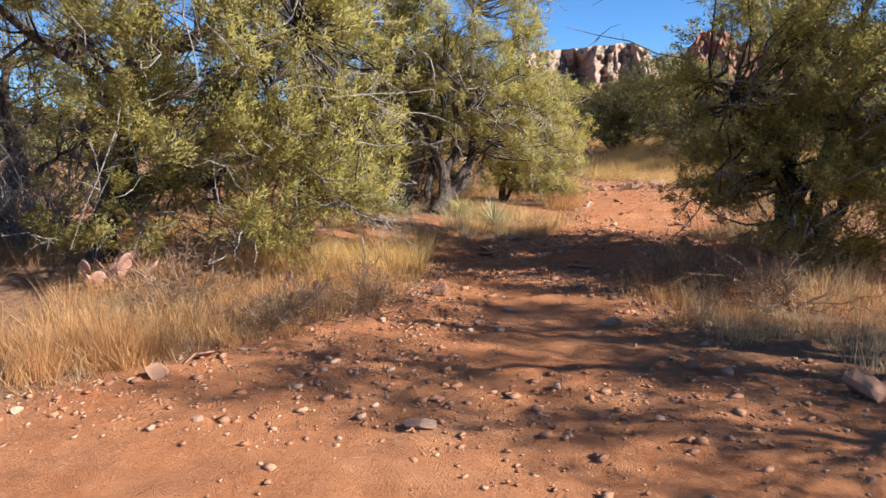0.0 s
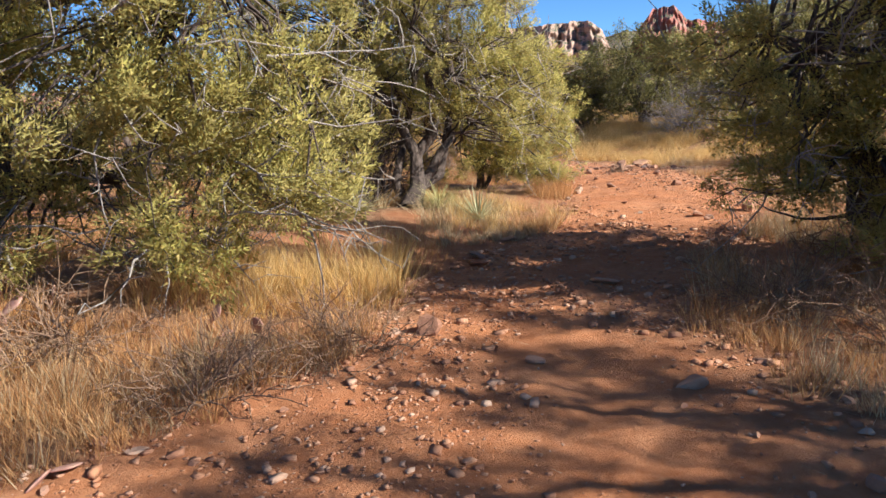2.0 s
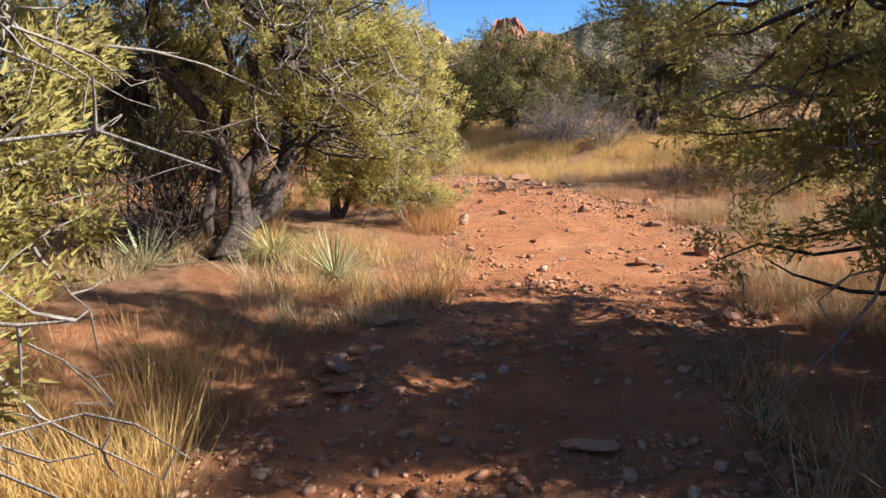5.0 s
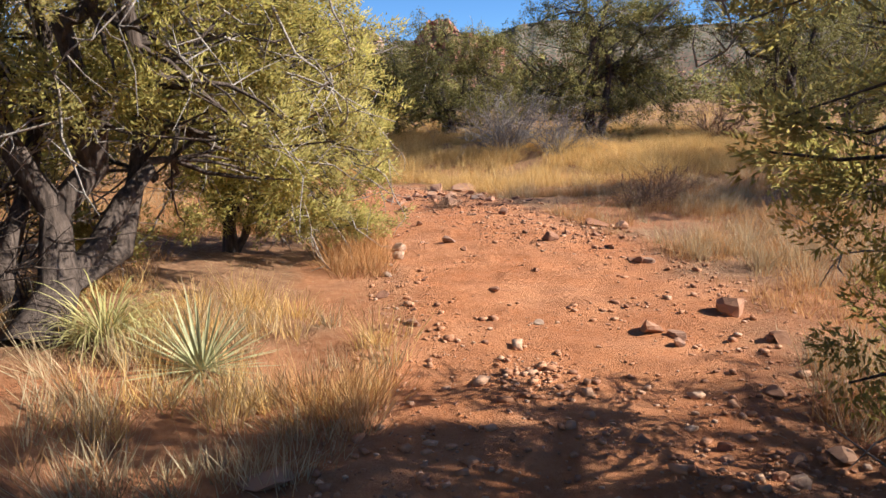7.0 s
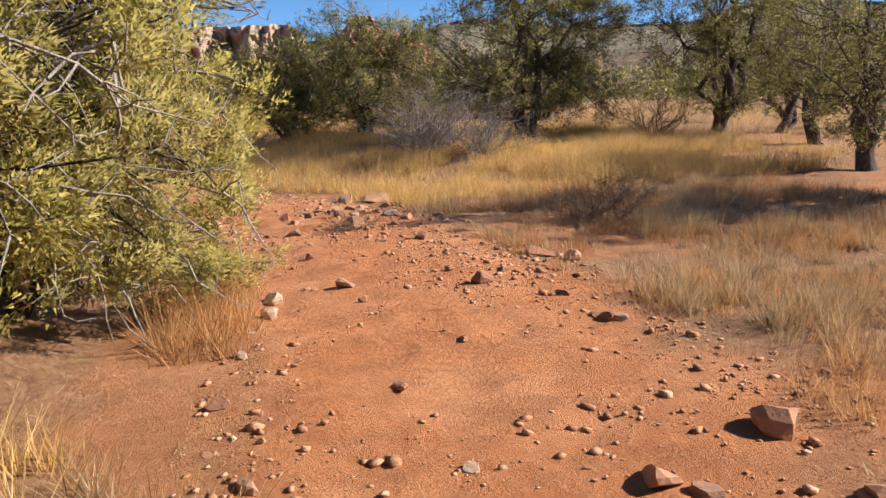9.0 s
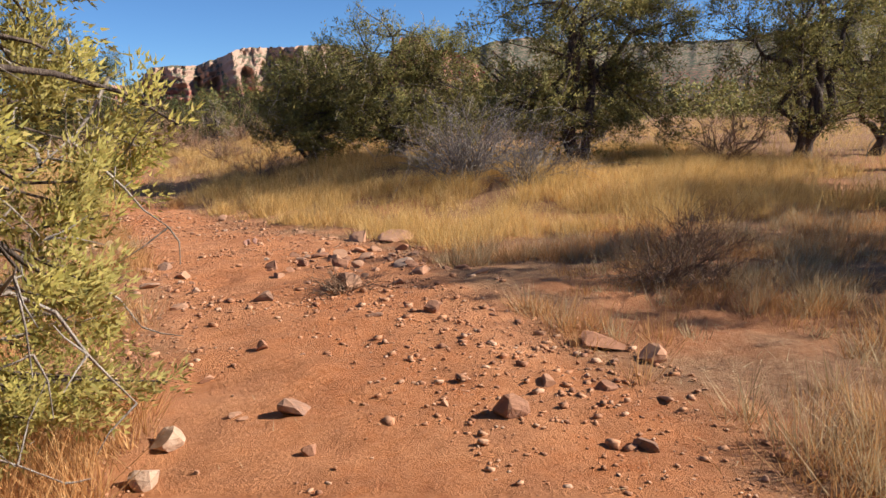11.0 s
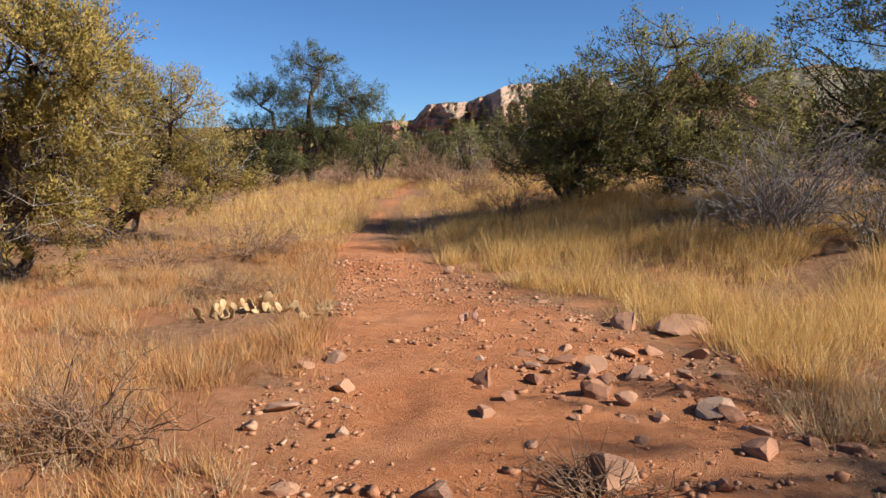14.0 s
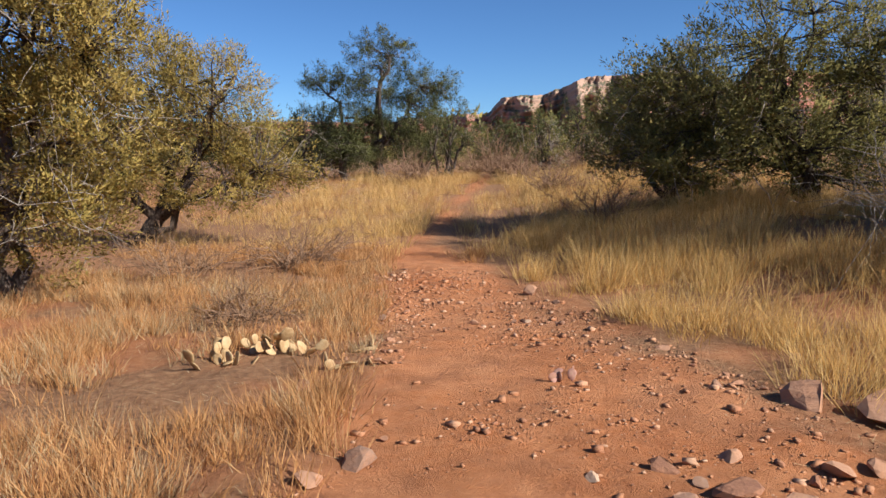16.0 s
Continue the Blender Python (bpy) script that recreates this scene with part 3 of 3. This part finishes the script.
         [(0, 0, 3.0 * s, 1.6 * s, 1.6 * s, 1.4 * s), (-0.9 * s, 0, 1.7 * s, 1.2 * s, 1.2 * s, 1.0 * s), (0.9 * s, 0.3, 1.8 * s, 1.3 * s, 1.3 * s, 1.1 * s)], int(c * 1.0), 54, JUNIPER if x < 0 else JUNIPER_SHADED, 0.15, 4, 50, 1.4, group="junipers behind")
tree("pinyon_pine", "tall pinyon pine with open layered crown", -5.4, 49.0, (0.5, 0), 7.4,
     [(0.1, 0, 5.5, 1.5, 1.5, 0.8), (-2.3, 0, 4.3, 1.3, 1.4, 0.6), (1.9, 0, 4.0, 1.5, 1.5, 0.8), (-0.3, 0, 4.1, 1.5, 1.6, 0.8), (1.2, 0, 2.5, 1.8, 1.8, 1.0), (-1.4, 0, 2.3, 1.5, 1.5, 1.0), (-0.2, 0, 1.6, 2.0, 1.6, 0.9)], 4300, 63, PINE, 0.24, 6, 60, 1.5, 0.8, "far trees")
for x, y, s in ((-2.6, 51.5, 0.85), (-8.6, 50, 0.75), (-0.2, 56, 0.6), (3.5, 55, 0.7), (-12, 47, 1.0), (-6.6, 47, 0.5), (1.6, 50, 0.6), (5.6, 52, 0.8), (-4.2, 54, 0.7), (-10.2, 55, 0.9), (9.0, 50, 0.8)):
    tree("pinyon_pine", "dark bushy pine at the far edge of the meadow", x, y, (0.3, 0), 4.6 * s,
         [(0, 0, 3.2 * s, 1.6 * s, 1.6 * s, 1.3 * s), (-1.0 * s, 0, 1.8 * s, 1.5 * s, 1.4 * s, 1.1 * s), (1.1 * s, 0, 1.9 * s, 1.5 * s, 1.4 * s, 1.1 * s)], 800, 54, PINE, 0.15, 4, 30, 1.5, group="far trees")


def far_woods():
    """Low evergreen scrub towards the mesas."""
    n = 1000
    th, r = np.radians(rng.uniform(-62, 78, n)), 46 * (16.0 ** rng.random(n) ** 1.15)
    th, r = th[(r > 50) | (np.abs(th - 0.05) > 0.35)], r[(r > 50) | (np.abs(th - 0.05) > 0.35)]
    x, y = r * np.sin(th), 12 + r * np.cos(th)
    h = rng.uniform(1.6, 3.6, len(r)) * (1 + r / 900)
    pts, outs, sz = [], [], []
    for a, b, c in zip(x, y, h):
        k = 16
        d = rng.normal(size=(k, 3))
        d /= np.linalg.norm(d, axis=1)[:, None]
        pts.append(np.array([a, b, float(ground_z(a, b)) + c * 0.52]) + d * np.array([0.75, 0.75, 0.5]) * c * rng.uniform(0.5, 1.05, (k, 1)))
        outs.append(d)
        sz.append(np.full(k, c))
    p, s = np.concatenate(pts), np.concatenate(sz)
    per = 14
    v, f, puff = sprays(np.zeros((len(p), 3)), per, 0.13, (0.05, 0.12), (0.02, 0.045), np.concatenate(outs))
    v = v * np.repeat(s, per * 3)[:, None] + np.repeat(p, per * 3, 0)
    # The scrub uses the juniper leaf colour that has shade painted in.
    tagged(new("far_woods", leaf_mesh("far_woods", v, f, puff, JUNIPER_SHADED)), "dark evergreen scrub covering the far flats", "woods", kind="stuff")


far_woods()


# ---- bushes ----
def bare_bush(name, label, x, y, height, radius, stems, material, thick=0.014, up=1.0):
    z = float(ground_z(x, y)) - 0.03
    root = tagged(new(name), label, "bush", "bare bushes")
    root.location = (x, y, z)
    main, fine = Tubes(5), Tubes(3)
    for _ in range(stems):
        a = rng.uniform(0, 2 * np.pi)
        r = radius * rng.random() ** 0.6
        tip = np.array([np.cos(a) * r, np.sin(a) * r, height * up * rng.uniform(0.35, 1.0) * (1 - 0.45 * (r / radius) ** 2)])
        path = bent(rng.normal(size=3) * [0.12, 0.12, 0], tip, 7, 0.12)
        main.add(path, np.linspace(thick, 0.003, 7))
        for k in range(5):
            s = path[rng.integers(2, 7)]
            g = rng.normal(size=3) * 0.19 * height ** 0.5 + (tip / np.linalg.norm(tip)) * 0.16
            sub = bent(s, s + g, 4, 0.15)
            fine.add(sub, np.linspace(0.0055, 0.0018, 4))
            for q in range(2):
                w = sub[rng.integers(1, 4)]
                fine.add(bent(w, w + rng.normal(size=3) * 0.09 + g * 0.25, 3, 0.1), np.linspace(0.003, 0.0012, 3))
    tagged(part("stemwork", main.mesh("stemwork", material), root), kind="stuff")
    tagged(part("brushwood", fine.mesh("brushwood", material), root), kind="stuff")


bare_bush("dead_bush", "grey leafless bush with a dense tangle of twigs", 5.7, 24.8, 2.1, 1.5, 95, GREY_TWIG)
bare_bush("dead_bush", "grey leafless bush with a dense tangle of twigs", 6.7, 24.0, 1.3, 1.2, 55, GREY_TWIG)
bare_bush("dead_bush", "low brown leafless shrub in dry grass", -2.3, 27.4, 0.8, 1.5, 40, BROWN_TWIG)
bare_bush("dead_bush", "low brown leafless shrub in dry grass", -3.6, 26.6, 0.7, 1.1, 26, BROWN_TWIG)
bare_bush("dead_bush", "dark leafless shrub with spreading stems", 11.9, 24.8, 1.5, 1.5, 40, BROWN_TWIG, 0.02)
bare_bush("dead_bush", "brown twiggy bush beside the meadow", -0.2, 49.0, 2.3, 1.8, 60, BROWN_TWIG, 0.03)
bare_bush("dead_bush", "low brown twiggy bush in shadow", 2.6, 30.5, 1.1, 1.2, 36, BROWN_TWIG)
bare_bush("dead_bush", "dark twiggy undergrowth beneath a juniper", -2.9, 12.5, 1.8, 0.9, 60, BARK)
bare_bush("dead_bush", "dark twiggy undergrowth beneath a juniper", -4.3, 8.6, 1.1, 1.2, 36, GREY_TWIG)
bare_bush("dead_bush", "grey leafless thicket behind a juniper trunk", -7.2, 8.9, 2.0, 1.3, 80, GREY_TWIG)
bare_bush("dead_bush", "grey leafless thicket behind a juniper trunk", -8.6, 9.9, 2.3, 1.5, 80, GREY_TWIG)
bare_bush("dead_bush", "tiny dry shrub round a rock on the path", 1.9, 17.76, 0.09, 0.12, 14, BROWN_TWIG, 0.003)
for x, y, h in ((-3.2, 44, 1.5), (0.9, 44.5, 1.6), (3.0, 47.5, 2.0), (-7.4, 38.5, 1.2), (1.8, 38.0, 1.0), (5.0, 41.0, 1.5), (-1.6, 55, 2.2)):
    bare_bush("dead_bush", "brown twiggy scrub at the meadow's end", x, y, h, h * 0.95, 50, BROWN_TWIG, 0.03)
for x, y, h in ((-3.3, 6.2, 0.4), (-4.3, 6.7, 0.5), (-2.6, 6.9, 0.35), (0.5, 7.2, 0.45), (0.9, 6.4, 0.4), (4.6, 16.8, 0.4), (5.6, 17.8, 0.45), (-1.6, 23.9, 0.35), (-0.6, 18.6, 0.45)):
    bare_bush("dead_bush", "small brown twiggy brush among dry grass", x, y, h, 0.55, 26, BROWN_TWIG, 0.005)
bare_bush("dead_bush", "tangled dead brush under a dark juniper", 2.2, 8.3, 0.8, 1.2, 40, BROWN_TWIG)


# ---- grass ----
def grass(name, label, patches, material, edge=0.05, width=(0.0018, 0.0038)):
    """patches: (x0, x1, y0, y1, tufts, blades, low, high, spread)."""
    V, F, count = [], [], 0
    for x0, x1, y0, y1, tufts, blades, lo, hi, spread in patches:
        cx, cy = rng.uniform(x0, x1, tufts), rng.uniform(y0, y1, tufts)
        dens = fractal(cx * 0.8, cy * 0.8, 15, 3)
        inside = (cx > trail_left(cy) - 0.04) & (cx < trail_right(cy) + edge)
        ok = (~inside) & (dens > 0.45 + 0.05 * rng.normal(size=tufts))
        cx, cy = cx[ok], cy[ok]
        blades = int(blades * 1.1)
        n = len(cx) * blades
        hgt = np.repeat(rng.uniform(lo, hi, len(cx)) * (0.3 + 1.4 * fractal(cx * 1.5, cy * 1.5, 18, 3)), blades) * rng.uniform(0.45, 1.1, n)
        off = rng.normal(size=(n, 2)) * spread
        bx, by = np.repeat(cx, blades) + off[:, 0], np.repeat(cy, blades) + off[:, 1]
        bz = ground_z(bx, by) - 0.01
        w = rng.uniform(*width, n) * (1 + np.maximum(by - 18, 0) * 0.035)
        lean = off / (spread + 1e-6) * 0.22 + rng.normal(size=(n, 2)) * 0.3 + np.repeat(rng.normal(size=(len(cx), 2)) * 0.2, blades, 0)
        a = rng.uniform(0, np.pi, n)
        sx, sy = np.cos(a) * w, np.sin(a) * w
        tx, ty = bx + lean[:, 0] * hgt, by + lean[:, 1] * hgt
        v = np.stack([np.stack([bx - sx, by - sy, bz], -1), np.stack([bx + sx, by + sy, bz], -1), np.stack([tx, ty, bz + hgt], -1)], 1).reshape(-1, 3)
        V.append(v)
        F.append(np.arange(n)[:, None] * 3 + count + np.array([0, 1, 2]))
        count += len(v)
    me = build_mesh(name, np.concatenate(V), [np.concatenate(F)], material)
    tagged(new(name, me), label, "grass", kind="stuff")


grass("golden_grass", "tall dry golden grass in sunlit stands", [
    (1.0, 13.5, 19.5, 31, 5200, 30, 0.28, 0.50, 0.09),
    (-6, 8, 28.5, 48, 2600, 22, 0.3, 0.55, 0.10),
    (-4.2, -2.3, 7.6, 9.8, 170, 46, 0.25, 0.48, 0.06),
    (-3.0, 0.3, 10.9, 13.2, 420, 30, 0.14, 0.30, 0.05),
    (8, 30, 20, 48, 1500, 18, 0.3, 0.6, 0.14)], GOLD_GRASS, 0.45)
grass("rust_grass", "fine rusty brown dry grass", [
    (-9, 0.5, 16.5, 29, 5600, 30, 0.10, 0.27, 0.07),
    (-5.2, -2.1, 5.0, 8.0, 400, 36, 0.12, 0.32, 0.06),
    (-0.4, 0.9, 11.8, 16.5, 420, 28, 0.12, 0.32, 0.05),
    (2.6, 9.5, 10.5, 20.0, 1900, 34, 0.08, 0.26, 0.07),
    (-0.5, 3.2, 5.6, 11.2, 420, 40, 0.10, 0.28, 0.06),
    (-8, -1.8, 9.0, 15, 700, 20, 0.15, 0.35, 0.06),
    (-6.4, -4.0, 4.2, 5.8, 150, 40, 0.15, 0.38, 0.06),
    (-0.95, -0.35, 10.7, 11.4, 40, 40, 0.25, 0.5, 0.06),
    (-13, -5, 6, 15, 2200, 24, 0.15, 0.4, 0.08),
    (-30, -7, 15, 48, 3600, 16, 0.2, 0.45, 0.16),
    (-8, 8, 33, 58, 2200, 16, 0.2, 0.4, 0.16)], RUST_GRASS)
grass("straw_grass", "pale straw tufts on stony ground", [
    (3.0, 9.0, 12.0, 19.5, 900, 34, 0.12, 0.34, 0.05),
    (-8, 0.4, 17, 27, 1500, 30, 0.10, 0.24, 0.05),
    (0.5, 2.8, 8.6, 11.0, 160, 36, 0.1, 0.3, 0.05),
    (0.0, 3.5, 4.6, 9.0, 240, 34, 0.16, 0.36, 0.05),
    (-3.3, -0.3, 10.4, 12.6, 420, 34, 0.12, 0.3, 0.05),
    (-5.0, -2.2, 4.4, 7.0, 160, 30, 0.12, 0.32, 0.05)], STRAW)


def litter():
    """Fallen stalks and needles lying flat off the path."""
    n = 26000
    x, y = rng.uniform(-7, 8, n), rng.uniform(3, 27, n)
    ok = rng.random(n) > bareness(x, y) * 0.97
    x, y = x[ok], y[ok]
    n, a = len(x), rng.uniform(0, 2 * np.pi, len(x))
    L, w = rng.uniform(0.03, 0.16, n), rng.uniform(0.0012, 0.003, n)
    x1, y1 = x + np.cos(a) * L, y + np.sin(a) * L
    z0, z1 = ground_z(x, y) + 0.008, ground_z(x1, y1) + rng.uniform(0.005, 0.04, n)
    sx, sy = -np.sin(a) * w, np.cos(a) * w
    v = np.stack([np.stack([x - sx, y - sy, z0], -1), np.stack([x + sx, y + sy, z0], -1), np.stack([x1, y1, z1], -1)], 1).reshape(-1, 3)
    tagged(new("grass_litter", build_mesh("grass_litter", v, [np.arange(n * 3).reshape(-1, 3)], STRAW)), "fallen dry stalks lying on the soil", "litter", kind="stuff")


litter()


# ---- yucca, beargrass, prickly pear ----
def blade_mesh(name, length, width, droop, material):
    k = 7
    t = np.linspace(0, 1, k)
    w = width * np.where(t < 0.25, 0.55 + 1.8 * t, 1.0) * (1 - t) ** 0.6
    xx, zz = length * t * np.cos(droop * t), length * t * np.sin(1.1 - droop * t * 1.2) * 0 + length * (t - droop * t * t)
    c = np.stack([0.35 * length * t, 0 * t, zz], -1)
    l_, r_ = c.copy(), c.copy()
    l_[:, 1] += w
    r_[:, 1] -= w
    c[:, 0] += w * 0.5
    v = np.concatenate([l_, c, r_])
    i = np.arange(k - 1)
    f = np.concatenate([np.stack([i + a, i + a + k, i + a + k + 1, i + a + 1], -1) for a in (0, k)])
    return build_mesh(name, v, [f], material, True)


def rosette(name, label, x, y, leaves, meshes, flat):
    root = tagged(new(name), label, name)
    root.location = (x, y, float(ground_z(x, y)))
    for i in range(leaves):
        ob = part("leaf", meshes[i % len(meshes)], root)
        s = rng.uniform(0.75, 1.1)
        ob.matrix_basis = pose(0, 0, 0.03, 0, 0, i * 137.5) @ pose(0.02, 0, 0, 0, flat * (i / leaves) ** 0.7 + rng.normal() * 4, 0) @ Matrix.Diagonal((s, s, s, 1))


yl = [blade_mesh("leaf", 0.46, 0.012, d, YUCCA) for d in (0.0, 0.05, 0.1)]
rosette("yucca", "spiky grey-green yucca with dry lower leaves", -1.43, 11.75, 95, yl, 78)
rosette("yucca", "small spiky yucca beneath a juniper", -3.0, 11.9, 60, yl, 75)
sl = [blade_mesh("leaf", 0.85, 0.006, d, SOTOL) for d in (0.55, 0.75, 0.95)]
rosette("beargrass", "pale drooping beargrass clump below a tree", -1.95, 12.1, 200, sl, 55)


def pad_mesh(material):
    bm = bmesh.new()
    bmesh.ops.create_uvsphere(bm, u_segments=14, v_segments=9, radius=1.0)
    for v in bm.verts:
        x, y, z = v.co
        v.co = Vector((x * 0.064 * (0.84 + 0.18 * z) + 0.004 * math.sin(5 * z), y * 0.011, z * 0.075 + 0.072))
    me = bpy.data.meshes.new("pad")
    bm.to_mesh(me)
    bm.free()
    for p in me.polygons:
        p.use_smooth = True
    me.materials.append(material)
    return me


PAD_A, PAD_B = pad_mesh(PAD_TAN), pad_mesh(PAD_PINK)


def prickly_pear(label, x, y, n, me, spread, size=1.0):
    root = tagged(new("prickly_pear"), label, "cactus", "prickly pears")
    root.location = (x, y, float(ground_z(x, y)))
    for i in range(n):
        m = pose(rng.normal() * spread, rng.normal() * spread * 0.6, 0.0, rng.normal() * 38, rng.normal() * 38, rng.normal() * 50)
        s = size * rng.uniform(0.8, 1.25)
        m = m @ Matrix.Diagonal((s, s, s, 1))
        part("pad", me, root).matrix_basis = m
        if rng.random() < 0.6:
            part("pad", me, root).matrix_basis = m @ pose(0, 0, 0.13, rng.normal() * 25, rng.normal() * 35, rng.normal() * 40)


T_ = "dry tan prickly pear with flat round pads"
prickly_pear(T_, -1.15, 22.2, 10, PAD_A, 0.15, 0.72)
prickly_pear(T_, -0.85, 22.6, 11, PAD_A, 0.17, 0.76)
prickly_pear(T_, -0.25, 22.1, 2, PAD_A, 0.05, 0.8)
prickly_pear(T_, -0.05, 22.4, 1, PAD_A, 0.03, 0.8)
prickly_pear(T_, -0.1, 22.9, 2, PAD_A, 0.05, 0.75)
prickly_pear("withered brownish pink prickly pear on the path's edge", 1.4, 22.0, 4, PAD_B, 0.08, 0.62)
prickly_pear("withered brownish pink prickly pear in dry grass", -5.05, 7.1, 14, PAD_B, 0.2, 1.15)
# Stand-in: this pad takes the place of a small pink stone, not a cactus.
prickly_pear("withered brownish pink prickly pear in dry grass", -3.8, 5.3, 1, PAD_B, 0.04, 0.8)
prickly_pear("withered brownish pink prickly pear in dry grass", -3.5, 7.3, 3, PAD_B, 0.1, 1.0)
prickly_pear(T_, 0.1, 16.3, 3, PAD_A, 0.1, 0.9)


# ---- stones ----
def stone_mesh(seed, flat):
    r = random.Random(seed)
    bm = bmesh.new()
    bmesh.ops.create_icosphere(bm, subdivisions=2, radius=1.05)
    cuts = [(Vector((r.gauss(0, 1), r.gauss(0, 1), r.gauss(0, 1))).normalized(), r.uniform(0.38, 0.72)) for _ in range(8)]
    for v in bm.verts:
        for nrm, dd in cuts:
            over = v.co.dot(nrm) - dd
            if over > 0:
                v.co -= nrm * over * 0.98
        v.co *= 1 + 0.06 * (r.random() - 0.5)
        v.co.z *= flat
        v.co.x *= 1.25
    me = bpy.data.meshes.new("stone")
    bm.to_mesh(me)
    bm.free()
    me.materials.append(STONE)
    return me


FLATNESS = (0.5, 0.7, 0.85, 0.6, 0.4, 0.95, 0.55, 0.75)
STONES = [stone_mesh(i, f) for i, f in enumerate(FLATNESS * 2)]


def stone(x, y, r, k, label="rough reddish sandstone stone on the dirt path", sink=0.2, turn=None):
    me = STONES[k % 8 + (8 if r > 0.075 else 0)]
    ob = tagged(new("stone", me), label, "stone", "loose stones on the path")
    ob.matrix_basis = pose(x, y, float(ground_z(x, y)) + r * 0.16, rng.normal() * 8, rng.normal() * 8, rng.uniform(0, 360) if turn is None else turn) @ Matrix.Diagonal((r, r, r, 1))
    return ob


BIG = [(-2.04, 7.16, 0.11, 2), (-0.53, 8.34, 0.11, 0), (-1.38, 6.52, 0.06, 3), (2.2, 11.87, 0.13, 2), (1.43, 11.76, 0.10, 1), (1.55, 11.6, 0.07, 5),
       (2.39, 16.78, 0.09, 5), (3.14, 15.62, 0.17, 4), (3.27, 15.23, 0.10, 2), (2.79, 18.87, 0.13, 0), (1.99, 17.9, 0.15, 5), (2.75, 18.2, 0.1, 3), (3.3, 18.0, 0.1, 4), (1.45, 11.45, 0.05, 2), (2.94, 21.68, 0.17, 1), (3.4, 21.45, 0.24, 0),
       (1.16, 15.29, 0.10, 1), (0.52, 15.16, 0.09, 2), (1.2, 25.45, 0.11, 5), (1.51, 19.7, 0.10, 1), (0.57, 19.59, 0.08, 5), (2.12, 20.28, 0.11, 0), (2.81, 18.9, 0.10, 3),
       (0.8, 13.0, 0.05, 3), (0.62, 4.45, 0.15, 1), (2.3, 20.0, 0.11, 2), (2.55, 19.8, 0.12, 0), (2.7, 20.6, 0.10, 3), (2.2, 19.35, 0.12, 2), (3.2, 20.5, 0.10, 1), (0.25, 19.2, 0.1, 0), (0.2, 20.2, 0.09, 3)]
for i, (x, y, r, k) in enumerate(BIG):
    stone(x, y, r, k, "large rough sandstone rock at the path's side" if r > 0.12 else "rough reddish sandstone stone on the dirt path")
made = 0
for i in range(36):
    stone(rng.uniform(1.4, 3.1), rng.uniform(18.4, 20.9), float(rng.uniform(0.035, 0.085)), i)
while made < 290:
    y = rng.uniform(3.2, 25)
    a, b = float(trail_left(y)), float(trail_right(y))
    u = rng.random()
    x = a + rng.normal() * 0.18 if u < 0.35 else (b + rng.normal() * 0.28 if u < 0.65 else rng.uniform(a, b))
    if value_noise(x * 1.2, y * 1.2, 88) < 0.35:
        continue
    stone(x, y, float(min(0.025 * math.exp(rng.normal() * 0.75), 0.10)), made)
    made += 1


def gravel():
    """Pebbles over the path."""
    base = np.array([(x, y, z) for x in (-0.8, 0.8) for y in (-0.7, 0.7) for z in (-0.7, 0.7)])
    tri = np.array([(0, 1, 3), (0, 3, 2), (4, 6, 7), (4, 7, 5), (0, 4, 5), (0, 5, 1), (2, 3, 7), (2, 7, 6), (0, 2, 6), (0, 6, 4), (1, 5, 7), (1, 7, 3)])
    n = 48000
    y = rng.uniform(2.0, 27, n)
    y[:11000] = rng.uniform(2.5, 10, 11000)
    a, b = trail_left(y), trail_right(y)
    x = a - 0.3 + (b - a + 0.7) * rng.random(n)
    rim = 1 - np.clip(np.minimum(x - a, b - x) / 0.7, 0, 1)
    ok = fractal(x * 0.9, y * 0.9, 55, 3) + rng.random(n) * 0.35 + 0.16 * rim > 0.69
    x, y = x[ok], y[ok]
    heap = 260
    x = np.concatenate([x, 0.35 + rng.normal(size=heap) * 0.17])
    y = np.concatenate([y, 11.15 + rng.normal(size=heap) * 0.2])
    n = len(x)
    r = np.minimum(0.0050 * np.exp(rng.normal(size=n) * 0.75), 0.036)
    r[-heap:] *= 1.5
    ang = rng.uniform(0, 2 * np.pi, n)
    shape = base[None] * rng.uniform(0.55, 1.3, (n, len(base), 3)) * np.stack([np.full(n, 1.3), np.full(n, 0.95), rng.uniform(0.4, 0.8, n)], -1)[:, None]
    c, s = np.cos(ang)[:, None], np.sin(ang)[:, None]
    v = np.stack([shape[..., 0] * c - shape[..., 1] * s, shape[..., 0] * s + shape[..., 1] * c, shape[..., 2]], -1) * r[:, None, None]
    v += np.stack([x, y, ground_z(x, y) + r * 0.25], -1)[:, None]
    f = (np.arange(n)[:, None, None] * len(base) + tri[None]).reshape(-1, 3)
    tagged(new("gravel", build_mesh("gravel", v.reshape(-1, 3), [f], PEBBLE)), "small reddish pebbles strewn over the path", "gravel", kind="stuff")


gravel()
